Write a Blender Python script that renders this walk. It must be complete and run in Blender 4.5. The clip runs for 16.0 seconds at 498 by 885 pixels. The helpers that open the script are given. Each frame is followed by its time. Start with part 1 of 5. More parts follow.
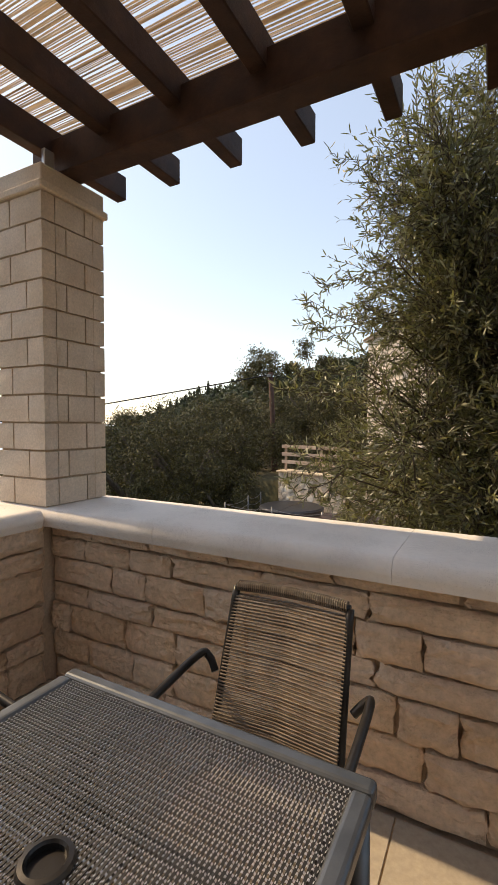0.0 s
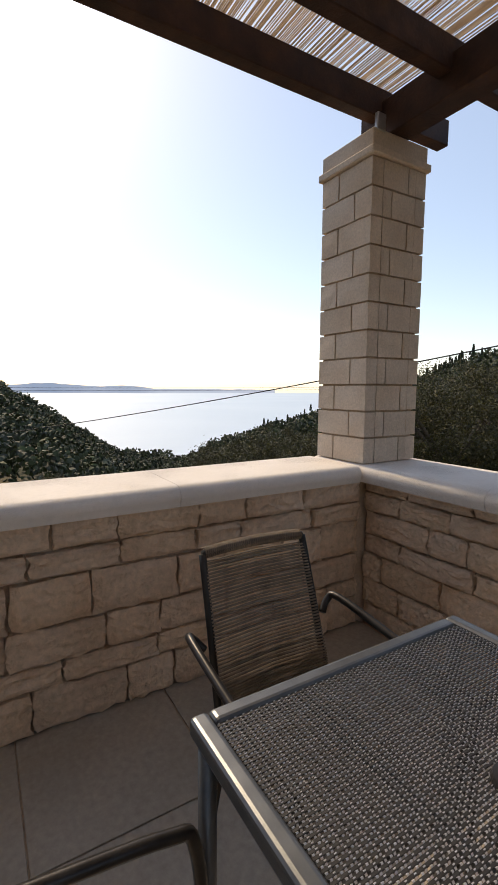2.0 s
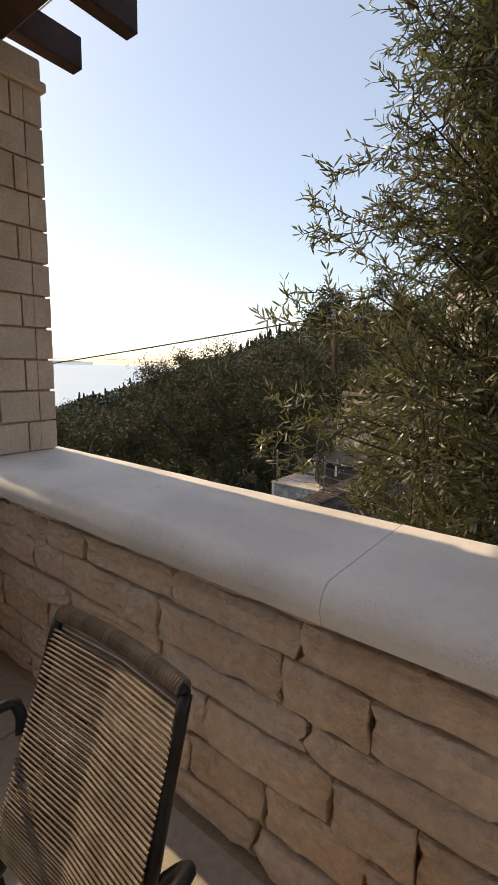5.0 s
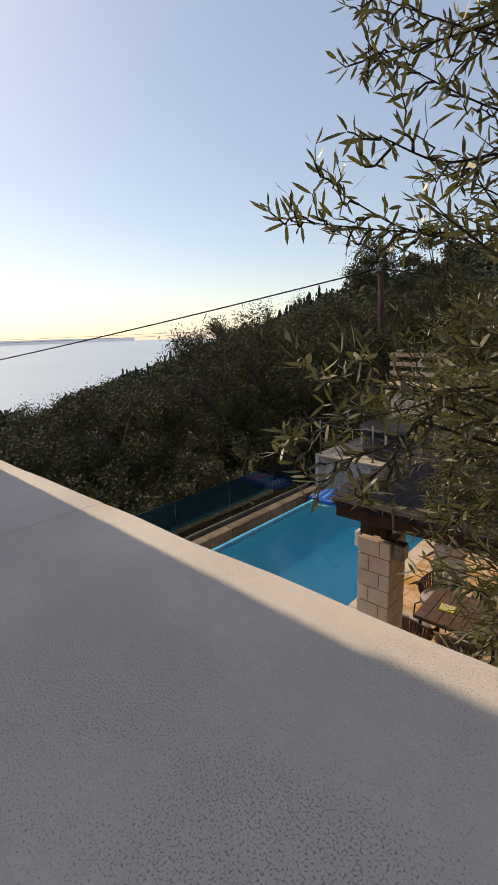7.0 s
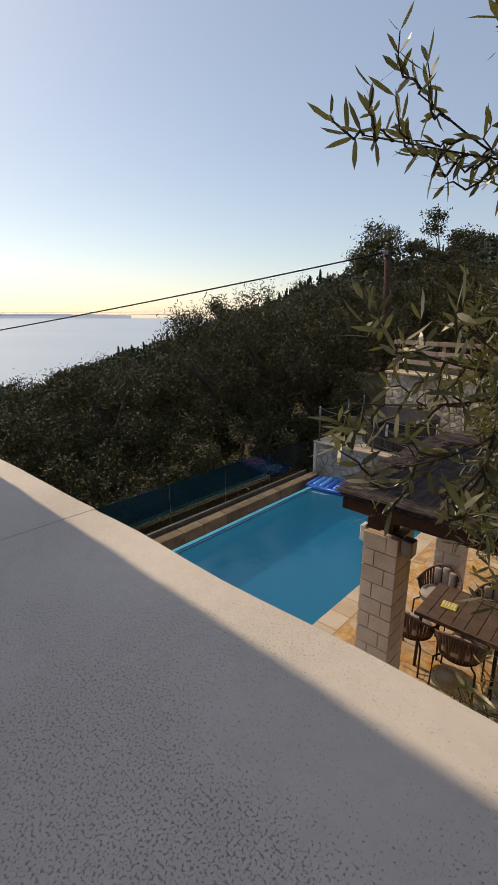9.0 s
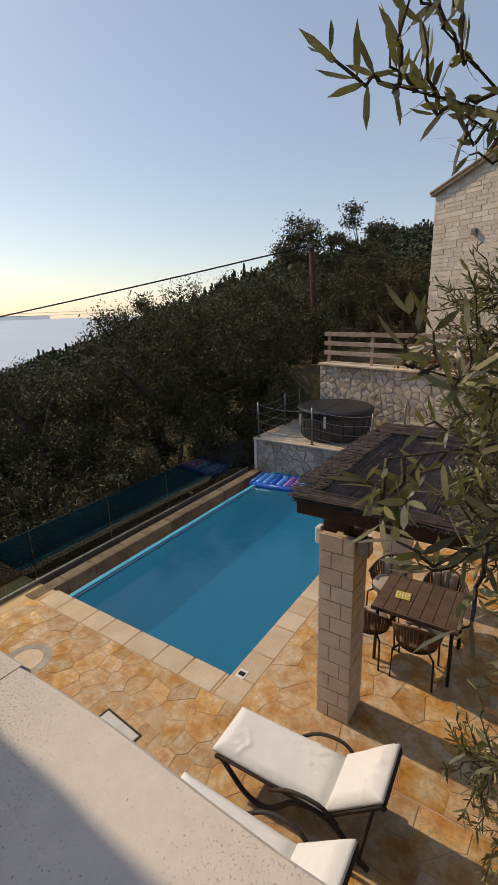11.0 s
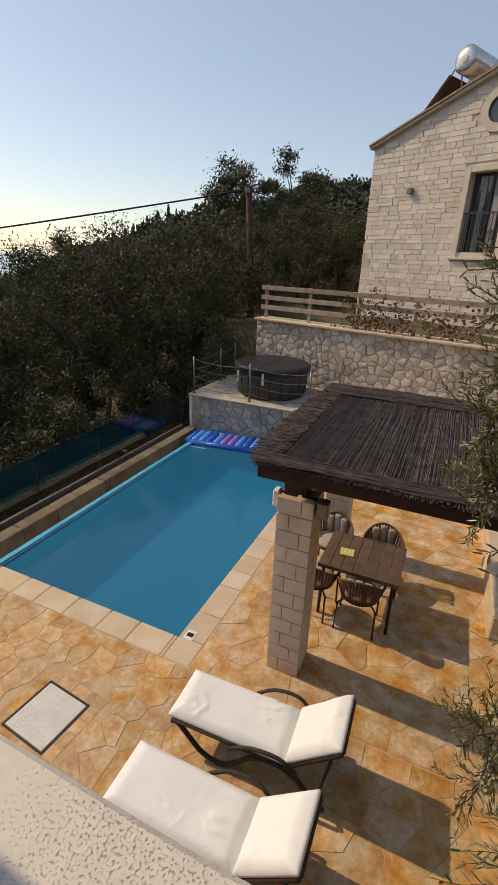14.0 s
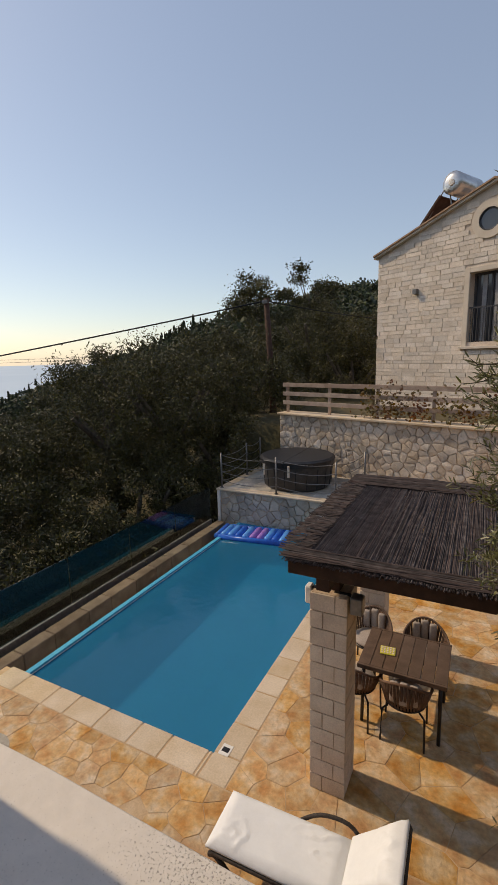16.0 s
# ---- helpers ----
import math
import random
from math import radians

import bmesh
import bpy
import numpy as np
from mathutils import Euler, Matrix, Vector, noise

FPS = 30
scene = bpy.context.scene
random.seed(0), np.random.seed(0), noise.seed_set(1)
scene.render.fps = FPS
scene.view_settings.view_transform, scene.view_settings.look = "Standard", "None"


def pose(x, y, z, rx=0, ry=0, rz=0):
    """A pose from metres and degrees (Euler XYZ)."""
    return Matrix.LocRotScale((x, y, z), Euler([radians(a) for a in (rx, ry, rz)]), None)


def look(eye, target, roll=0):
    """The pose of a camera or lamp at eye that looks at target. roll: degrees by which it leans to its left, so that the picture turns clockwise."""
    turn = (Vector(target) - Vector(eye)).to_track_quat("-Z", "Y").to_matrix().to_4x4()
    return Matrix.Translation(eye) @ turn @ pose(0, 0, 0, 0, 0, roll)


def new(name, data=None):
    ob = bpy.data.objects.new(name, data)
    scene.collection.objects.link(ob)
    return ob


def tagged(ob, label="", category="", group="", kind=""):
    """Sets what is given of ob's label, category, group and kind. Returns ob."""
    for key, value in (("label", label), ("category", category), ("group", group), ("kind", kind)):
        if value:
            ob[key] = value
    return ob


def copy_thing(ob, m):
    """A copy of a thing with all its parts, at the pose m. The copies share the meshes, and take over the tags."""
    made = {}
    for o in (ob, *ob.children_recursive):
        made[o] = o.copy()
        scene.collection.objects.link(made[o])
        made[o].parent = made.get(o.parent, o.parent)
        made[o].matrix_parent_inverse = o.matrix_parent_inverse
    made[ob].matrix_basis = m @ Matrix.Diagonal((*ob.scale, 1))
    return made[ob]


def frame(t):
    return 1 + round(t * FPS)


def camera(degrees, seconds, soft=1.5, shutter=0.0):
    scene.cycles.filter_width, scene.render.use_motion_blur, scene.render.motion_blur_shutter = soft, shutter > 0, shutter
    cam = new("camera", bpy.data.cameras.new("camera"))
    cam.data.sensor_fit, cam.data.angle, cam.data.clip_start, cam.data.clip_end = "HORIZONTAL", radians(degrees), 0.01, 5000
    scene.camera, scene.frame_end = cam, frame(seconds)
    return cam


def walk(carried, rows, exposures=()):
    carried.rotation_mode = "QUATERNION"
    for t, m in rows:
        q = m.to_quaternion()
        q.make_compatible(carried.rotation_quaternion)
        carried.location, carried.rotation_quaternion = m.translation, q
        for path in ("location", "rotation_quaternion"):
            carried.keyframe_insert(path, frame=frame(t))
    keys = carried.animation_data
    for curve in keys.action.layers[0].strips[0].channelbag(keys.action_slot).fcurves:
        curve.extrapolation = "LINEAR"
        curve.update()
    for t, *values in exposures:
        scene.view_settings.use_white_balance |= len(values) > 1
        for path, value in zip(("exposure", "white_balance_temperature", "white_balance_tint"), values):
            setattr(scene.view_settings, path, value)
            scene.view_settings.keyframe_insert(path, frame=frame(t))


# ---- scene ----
cam = camera(57.4, 16.0)
PATH = [
    (0, (1.957, -1.499, 1.332), (1.008, 0.259, 1.242), 0.2),
    (0.5, (1.878, -1.549, 1.335), (0.663, 0.036, 1.227), 0.2),
    (1, (1.813, -1.616, 1.337), (0.408, -0.198, 1.211), 0.5),
    (1.5, (1.763, -1.685, 1.312), (0.187, -0.462, 1.166), 0.3),
    (2, (1.747, -1.749, 1.296), (0.04, -0.732, 1.066), 0.2),
    (2.5, (1.757, -1.694, 1.304), (0.071, -0.654, 1.033), 1.0),
    (3, (1.882, -1.518, 1.315), (0.442, -0.159, 1.033), 2.3),
    (3.5, (2.043, -1.335, 1.305), (0.895, 0.281, 1.036), 2.0),
    (3.7, (2.076, -1.265, 1.307), (1.005, 0.401, 1.036), 0.8),
    (5.8, (2.015, -0.443, 1.325), (0.75, 1.056, 0.937), 0.5),
    (6.5, (1.738, -0.166, 1.28), (0.472, 1.32, 0.843), -2.3),
    (7, (1.607, -0.05, 1.261), (0.288, 1.379, 0.794), -2.1),
    (7.5, (1.514, 0.022, 1.251), (0.19, 1.439, 0.759), -1.5),
    (8, (1.453, 0.032, 1.247), (0.13, 1.444, 0.741), -0.4),
    (8.5, (1.373, 0.078, 1.221), (0.058, 1.491, 0.701), 0.1),
    (9, (1.358, 0.087, 1.211), (0.07, 1.52, 0.673), 0.2),
    (9.5, (1.352, 0.116, 1.224), (0.116, 1.591, 0.679), 0.2),
    (10, (1.306, 0.142, 1.225), (0.118, 1.655, 0.678), -0.0),
    (10.2, (1.265, 0.183, 1.223), (0.116, 1.728, 0.684), -0.9),
    (12.3, (0.956, 0.266, 1.298), (-0.028, 1.903, 0.706), -0.4),
    (12.5, (0.933, 0.259, 1.296), (-0.05, 1.893, 0.694), 0.1),
    (13, (0.837, 0.266, 1.281), (-0.114, 1.914, 0.665), 1.4),
    (13.5, (0.779, 0.286, 1.256), (-0.096, 1.967, 0.617), 2.4),
    (14, (0.736, 0.3, 1.233), (-0.003, 2.001, 0.484), 2.2),
    (14.5, (0.756, 0.303, 1.23), (0.045, 1.994, 0.434), -0.7),
    (15, (0.785, 0.272, 1.308), (0.039, 1.979, 0.581), -1.7),
    (15.5, (0.838, 0.209, 1.366), (0.059, 2.005, 0.953), -1.5),
    (15.8, (0.835, 0.179, 1.355), (0.029, 1.968, 0.969), -2.3),
    (16, (0.797, 0.161, 1.342), (-0.097, 1.911, 0.972), -1.4),
]
EXPOSURES = [(0, 0.88, 9000, 11), (0.5, 0.68, 8600, 11), (2, 0.46, 8000, 11), (2.5, 0.40, 8000, 11), (3.5, 0.72, 9000, 11), (6, 0.34, 8400, 11), (7, 0.08, 8200, 11), (9, -0.04, 8100, 11), (10, -0.04, 8100, 11), (12.5, -0.10, 8000, 11), (14.5, 0.12, 8200, 11), (16, -0.06, 8000, 11)]
walk(cam, [(t, look(e, a, r)) for t, e, a, r in PATH], EXPOSURES)

# ---- world, sun ----
SUN_EL, SUN_AZ = 41.0, 88.4          # elevation; azimuth turned left from +y
world = bpy.data.worlds.new("world")
scene.world = world
world.use_nodes = True
wn = world.node_tree.nodes
sky = wn.new("ShaderNodeTexSky")
sky.sky_type = 'NISHITA'
sky.sun_disc = False
sky.sun_elevation = radians(SUN_EL)
sky.sun_rotation = radians(-SUN_AZ)
sky.altitude = 60
sky.air_density = 1.0
sky.dust_density = 0.6
sky.ozone_density = 1.6
# thin even haze over the clear sky
haze = wn.new("ShaderNodeMix")
haze.data_type = 'RGBA'
haze.inputs["Factor"].default_value = 0.32
haze.inputs["B"].default_value = (2.7, 3.6, 5.8, 1)
world.node_tree.links.new(sky.outputs[0], haze.inputs["A"])
world.node_tree.links.new(haze.outputs["Result"], wn["Background"].inputs[0])
wn["Background"].inputs[1].default_value = 0.15
sun = new("sun", bpy.data.lights.new("sun", 'SUN'))
sun.data.energy = 2.5
sun.data.angle = radians(0.6)
sun.data.color = (1.0, 0.87, 0.70)
sd = Vector((-math.sin(radians(SUN_AZ)) * math.cos(radians(SUN_EL)), math.cos(radians(SUN_AZ)) * math.cos(radians(SUN_EL)), math.sin(radians(SUN_EL))))
sun.matrix_world = look(sd * 60, (0, 0, 0))

# ---- materials ----


def mat(name, c1, c2, scale=6.0, rough=0.8, bump=0.3, fine=60.0, metal=0.0, vary=0.0, c3=None, spec=0.3, dist=0.01, island=False, fine_amt=0.35):
    m = bpy.data.materials.new(name)
    m.use_nodes = True
    nt = m.node_tree
    n, l = nt.nodes, nt.links
    b = n["Principled BSDF"]
    b.inputs["Roughness"].default_value = rough
    b.inputs["Metallic"].default_value = metal
    b.inputs["Specular IOR Level"].default_value = spec
    geo = n.new("ShaderNodeNewGeometry")
    big = n.new("ShaderNodeTexNoise")
    big.inputs["Scale"].default_value = scale
    big.inputs["Detail"].default_value = 5
    l.new(geo.outputs["Position"], big.inputs["Vector"])
    ramp = n.new("ShaderNodeValToRGB")
    ramp.color_ramp.elements[0].position, ramp.color_ramp.elements[1].position = 0.32, 0.68
    ramp.color_ramp.elements[0].color, ramp.color_ramp.elements[1].color = (*c1, 1), (*c2, 1)
    if c3:
        e = ramp.color_ramp.elements.new(0.5)
        e.color = (*c3, 1)
    l.new(big.outputs["Fac"], ramp.inputs["Fac"])
    col = ramp.outputs["Color"]
    sm = n.new("ShaderNodeTexNoise")
    sm.inputs["Scale"].default_value = fine
    sm.inputs["Detail"].default_value = 6
    sm.inputs["Roughness"].default_value = 0.65
    l.new(geo.outputs["Position"], sm.inputs["Vector"])
    hsv = n.new("ShaderNodeHueSaturation")
    l.new(col, hsv.inputs["Color"])
    mr = n.new("ShaderNodeMapRange")
    mr.inputs["From Min"].default_value, mr.inputs["From Max"].default_value = 0.25, 0.75
    mr.inputs["To Min"].default_value, mr.inputs["To Max"].default_value = 1 - fine_amt / 2, 1 + fine_amt / 2
    l.new(sm.outputs["Fac"], mr.inputs["Value"])
    if vary:
        if island:
            src = geo.outputs["Random Per Island"]
        else:
            src = n.new("ShaderNodeObjectInfo").outputs["Random"]
        mv = n.new("ShaderNodeMapRange")
        mv.inputs["To Min"].default_value, mv.inputs["To Max"].default_value = 1 - vary, 1 + vary
        l.new(src, mv.inputs["Value"])
        mu = n.new("ShaderNodeMath")
        mu.operation = 'MULTIPLY'
        l.new(mr.outputs[0], mu.inputs[0])
        l.new(mv.outputs[0], mu.inputs[1])
        l.new(mu.outputs[0], hsv.inputs["Value"])
        # tint from piece to piece
        wh = n.new("ShaderNodeTexWhiteNoise")
        wh.noise_dimensions = '1D'
        l.new(src, wh.inputs["W"])
        ms = n.new("ShaderNodeMapRange")
        ms.inputs["To Min"].default_value, ms.inputs["To Max"].default_value = 1 - vary, 1 + vary
        l.new(wh.outputs["Value"], ms.inputs["Value"])
        l.new(ms.outputs[0], hsv.inputs["Saturation"])
    else:
        l.new(mr.outputs[0], hsv.inputs["Value"])
    l.new(hsv.outputs[0], b.inputs["Base Color"])
    if bump:
        bp = n.new("ShaderNodeBump")
        bp.inputs["Strength"].default_value = bump
        bp.inputs["Distance"].default_value = dist
        l.new(sm.outputs["Fac"], bp.inputs["Height"])
        l.new(bp.outputs[0], b.inputs["Normal"])
    return m


M = {}
M["ashlar"] = mat("ashlar", (0.70, 0.49, 0.33), (0.82, 0.62, 0.45), 3.0, 0.9, 1.0, 34, vary=0.08, dist=0.03, fine_amt=0.4)
M["mortar"] = mat("mortar", (0.50, 0.36, 0.25), (0.60, 0.45, 0.32), 5.0, 0.95, 0.5, 70)
M["pillar"] = mat("pillar_stone", (0.60, 0.48, 0.37), (0.72, 0.60, 0.48), 4.0, 0.9, 0.5, 80, vary=0.06, dist=0.006)
M["coping"] = mat("coping", (0.70, 0.64, 0.58), (0.80, 0.74, 0.68), 2.0, 0.8, 0.3, 55, dist=0.004, fine_amt=0.12)


def pitted(m):
    """Adds the small open pits of a cast stone, thicker in patches."""
    nt = m.node_tree
    n, l = nt.nodes, nt.links
    b = n["Principled BSDF"]
    geo = n.new("ShaderNodeNewGeometry")
    a = n.new("ShaderNodeTexNoise")
    a.inputs["Scale"].default_value, a.inputs["Detail"].default_value, a.inputs["Roughness"].default_value = 460, 2.0, 0.55
    g = n.new("ShaderNodeTexNoise")
    g.inputs["Scale"].default_value, g.inputs["Detail"].default_value = 3.2, 2
    for t in (a, g):
        l.new(geo.outputs["Position"], t.inputs["Vector"])
    patch = n.new("ShaderNodeMapRange")
    patch.inputs["From Min"].default_value, patch.inputs["From Max"].default_value = 0.35, 0.6
    patch.inputs["To Min"].default_value, patch.inputs["To Max"].default_value = 0.68, 0.53
    l.new(g.outputs["Fac"], patch.inputs["Value"])
    sub = n.new("ShaderNodeMath")
    sub.operation = 'SUBTRACT'
    l.new(a.outputs["Fac"], sub.inputs[0])
    l.new(patch.outputs[0], sub.inputs[1])
    pit = n.new("ShaderNodeMapRange")
    pit.inputs["From Min"].default_value, pit.inputs["From Max"].default_value = 0.0, 0.12
    l.new(sub.outputs[0], pit.inputs["Value"])
    old = b.inputs["Base Color"].links[0].from_socket
    mix = n.new("ShaderNodeMix")
    mix.data_type = 'RGBA'
    mix.inputs["B"].default_value = (0.30, 0.26, 0.23, 1)
    fac = n.new("ShaderNodeMath")
    fac.operation = 'MULTIPLY'
    fac.inputs[1].default_value = 0.75
    l.new(pit.outputs[0], fac.inputs[0])
    l.new(fac.outputs[0], mix.inputs["Factor"])
    l.new(old, mix.inputs["A"])
    l.new(mix.outputs["Result"], b.inputs["Base Color"])
    bp = n.new("ShaderNodeBump")
    bp.invert = True
    bp.inputs["Strength"].default_value, bp.inputs["Distance"].default_value = 0.5, 0.003
    l.new(pit.outputs[0], bp.inputs["Height"])
    l.new(b.inputs["Normal"].links[0].from_socket, bp.inputs["Normal"])
    l.new(bp.outputs[0], b.inputs["Normal"])


pitted(M["coping"])
M["floor"] = mat("floor_tile", (0.34, 0.29, 0.23), (0.42, 0.36, 0.29), 1.6, 0.6, 0.15, 40, vary=0.05)
M["wood_dark"] = mat("dark_wood", (0.030, 0.014, 0.009), (0.065, 0.030, 0.018), 9.0, 0.6, 0.3, 50)
M["reed"] = mat("reed", (0.46, 0.37, 0.26), (0.72, 0.63, 0.52), 14.0, 0.7, 0.3, 120, vary=0.25, island=True)


def translucent(m, color, share):
    """Lets part of the light through thin matter."""
    n, l = m.node_tree.nodes, m.node_tree.links
    t = n.new("ShaderNodeBsdfTranslucent")
    t.inputs["Color"].default_value = (*color, 1)
    mix = n.new("ShaderNodeMixShader")
    mix.inputs[0].default_value = share
    l.new(n["Principled BSDF"].outputs[0], mix.inputs[1])
    l.new(t.outputs[0], mix.inputs[2])
    l.new(mix.outputs[0], n["Material Output"].inputs["Surface"])


translucent(M["reed"], (0.88, 0.76, 0.62), 0.55)
M["thatch"] = mat("weathered_reed", (0.050, 0.036, 0.034), (0.115, 0.088, 0.080), 10.0, 0.85, 0.3, 90, vary=0.35, island=True)
M["alu"] = mat("grey_frame", (0.10, 0.105, 0.11), (0.14, 0.145, 0.15), 20.0, 0.38, 0.05, 300, metal=0.7, fine_amt=0.1)
M["weave"] = mat("grey_weave", (0.012, 0.011, 0.011), (0.022, 0.020, 0.020), 30.0, 0.55, 0.2, 300)
# Light grey strands paled further: sky glints are painted into the base.
M["weft"] = mat("glint_weave", (0.68, 0.66, 0.66), (0.80, 0.78, 0.78), 30.0, 0.3, 0.1, 300)
M["steel_dark"] = mat("dark_steel", (0.028, 0.024, 0.022), (0.045, 0.04, 0.036), 20.0, 0.32, 0.05, 200, metal=0.5, fine_amt=0.1)
M["cord"] = mat("taupe_cord", (0.17, 0.128, 0.095), (0.29, 0.225, 0.17), 25.0, 0.75, 0.4, 400, vary=0.12, island=True)
M["flag"] = mat("flagstone", (0.50, 0.24, 0.085), (0.64, 0.49, 0.33), 5.0, 0.75, 0.8, 19, vary=0.14, dist=0.02, c3=(0.58, 0.36, 0.17), fine_amt=0.55)
M["joint"] = mat("flag_mortar", (0.46, 0.29, 0.15), (0.58, 0.42, 0.27), 4.0, 0.95, 0.4, 60)
M["poolstone"] = mat("pool_coping", (0.58, 0.44, 0.29), (0.68, 0.55, 0.41), 3.0, 0.75, 0.4, 50, vary=0.1)
M["pool"] = mat("pool_lining", (0.03, 0.32, 0.54), (0.06, 0.42, 0.62), 2.0, 0.5, 0.05, 60, fine_amt=0.1)
M["white"] = mat("white_render", (0.72, 0.69, 0.64), (0.80, 0.77, 0.72), 3.0, 0.8, 0.2, 50, fine_amt=0.1)
# Tan stone darkened to brown: the trees' shade is in the base colour.
M["kerb"] = mat("shade_toned_kerb", (0.11, 0.078, 0.057), (0.20, 0.15, 0.115), 4.0, 0.85, 0.4, 50, vary=0.12)
M["gutter"] = mat("gutter", (0.015, 0.012, 0.010), (0.03, 0.022, 0.018), 5.0, 0.6, 0.2, 60)
M["fabric"] = mat("white_cushion", (0.78, 0.77, 0.75), (0.83, 0.82, 0.80), 3.0, 0.9, 0.25, 14, fine_amt=0.06, dist=0.02)
M["rattan"] = mat("dark_rattan", (0.022, 0.016, 0.013), (0.06, 0.045, 0.036), 40.0, 0.5, 0.6, 160)
M["tabletop"] = mat("brown_plank", (0.10, 0.062, 0.042), (0.15, 0.095, 0.066), 8.0, 0.5, 0.15, 70, vary=0.08)
M["rope"] = mat("brown_rope", (0.11, 0.065, 0.045), (0.17, 0.105, 0.075), 20.0, 0.75, 0.3, 150, vary=0.15)
M["cushion"] = mat("beige_cushion", (0.36, 0.30, 0.26), (0.44, 0.37, 0.32), 6.0, 0.9, 0.2, 60)
M["rubble"] = mat("rubble_stone", (0.46, 0.37, 0.29), (0.70, 0.60, 0.49), 3.0, 0.9, 0.7, 26, vary=0.22, dist=0.02)
M["rubble_grey"] = mat("grey_rubble", (0.36, 0.32, 0.27), (0.56, 0.50, 0.42), 3.0, 0.9, 0.7, 26, vary=0.2, dist=0.02)
M["house"] = mat("house_stone", (0.68, 0.58, 0.48), (0.80, 0.70, 0.60), 2.0, 0.9, 0.6, 20, vary=0.13, dist=0.015, island=True)
M["house_mortar"] = mat("house_mortar", (0.60, 0.50, 0.40), (0.70, 0.59, 0.49), 3.0, 0.95, 0.4, 40)
M["sill"] = mat("light_surround", (0.66, 0.56, 0.45), (0.74, 0.64, 0.53), 3.0, 0.8, 0.2, 40, fine_amt=0.1)
M["tub"] = mat("grey_tub", (0.055, 0.05, 0.047), (0.085, 0.078, 0.072), 6.0, 0.6, 0.15, 50)
M["lid"] = mat("black_cover", (0.018, 0.018, 0.02), (0.03, 0.03, 0.033), 5.0, 0.4, 0.1, 40)
M["rail"] = mat("brushed_rail", (0.17, 0.165, 0.16), (0.25, 0.24, 0.235), 20.0, 0.4, 0.05, 200, metal=0.6)
M["fence"] = mat("fence_board", (0.36, 0.26, 0.20), (0.50, 0.38, 0.30), 5.0, 0.8, 0.3, 60, vary=0.12)
M["pole"] = mat("utility_wood", (0.055, 0.028, 0.020), (0.09, 0.05, 0.036), 6.0, 0.85, 0.4, 60)
M["cable"] = mat("black_cable", (0.01, 0.01, 0.01), (0.015, 0.015, 0.015), 6.0, 0.6, 0.0, 60)
M["bark"] = mat("olive_bark", (0.07, 0.055, 0.04), (0.15, 0.125, 0.10), 8.0, 0.95, 0.9, 40, dist=0.03)
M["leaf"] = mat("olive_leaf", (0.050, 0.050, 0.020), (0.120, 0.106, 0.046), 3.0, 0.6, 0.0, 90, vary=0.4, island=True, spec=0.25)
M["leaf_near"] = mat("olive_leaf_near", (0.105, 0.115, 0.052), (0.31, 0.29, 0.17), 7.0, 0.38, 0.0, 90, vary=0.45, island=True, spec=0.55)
M["wood_far"] = mat("far_wood", (0.035, 0.045, 0.022), (0.075, 0.085, 0.042), 0.15, 0.7, 0.0, 2.0, vary=0.4, island=True)
M["cypress"] = mat("cypress", (0.018, 0.028, 0.014), (0.03, 0.045, 0.022), 0.5, 0.8, 0.0, 5, vary=0.3, island=True)
M["ground"] = mat("ground", (0.06, 0.055, 0.025), (0.13, 0.105, 0.06), 0.25, 0.95, 0.5, 3.0, dist=0.1)
M["metal"] = mat("galvanised", (0.55, 0.55, 0.55), (0.65, 0.65, 0.65), 6.0, 0.3, 0.05, 90, metal=0.8, fine_amt=0.1)
M["frame_grey"] = mat("grey_joinery", (0.06, 0.06, 0.065), (0.08, 0.08, 0.085), 8.0, 0.5, 0.05, 90)
M["curtain"] = mat("curtain", (0.30, 0.29, 0.29), (0.40, 0.39, 0.39), 8.0, 0.9, 0.1, 90)
M["roof_tile"] = mat("roof_tile", (0.33, 0.20, 0.13), (0.46, 0.32, 0.22), 6.0, 0.85, 0.4, 40, vary=0.15)
M["hatch"] = mat("hatch_steel", (0.62, 0.60, 0.56), (0.70, 0.68, 0.64), 8.0, 0.45, 0.6, 45, fine_amt=0.15)
M["mat_blue"] = mat("blue_vinyl", (0.015, 0.10, 0.50), (0.02, 0.15, 0.60), 6.0, 0.3, 0.05, 40)
M["mat_pink"] = mat("mauve_vinyl", (0.30, 0.16, 0.52), (0.36, 0.2, 0.58), 6.0, 0.3, 0.05, 40)
M["mat_light"] = mat("light_blue_vinyl", (0.08, 0.30, 0.75), (0.10, 0.36, 0.8), 6.0, 0.3, 0.05, 40)
M["yellow"] = mat("yellow_tray", (0.62, 0.55, 0.06), (0.7, 0.62, 0.1), 20.0, 0.6, 0.1, 90)
# Distance haze is painted into this flat blue-grey base colour.
M["island"] = mat("hazed_island", (0.50, 0.56, 0.64), (0.52, 0.58, 0.66), 0.002, 1.0, 0.0, 0.01, spec=0.0, fine_amt=0.02)
M["vine"] = mat("vine_leaf", (0.22, 0.08, 0.035), (0.20, 0.17, 0.06), 1.5, 0.7, 0.0, 20, vary=0.3, island=True)


translucent(M["leaf_near"], (0.20, 0.21, 0.06), 0.25)


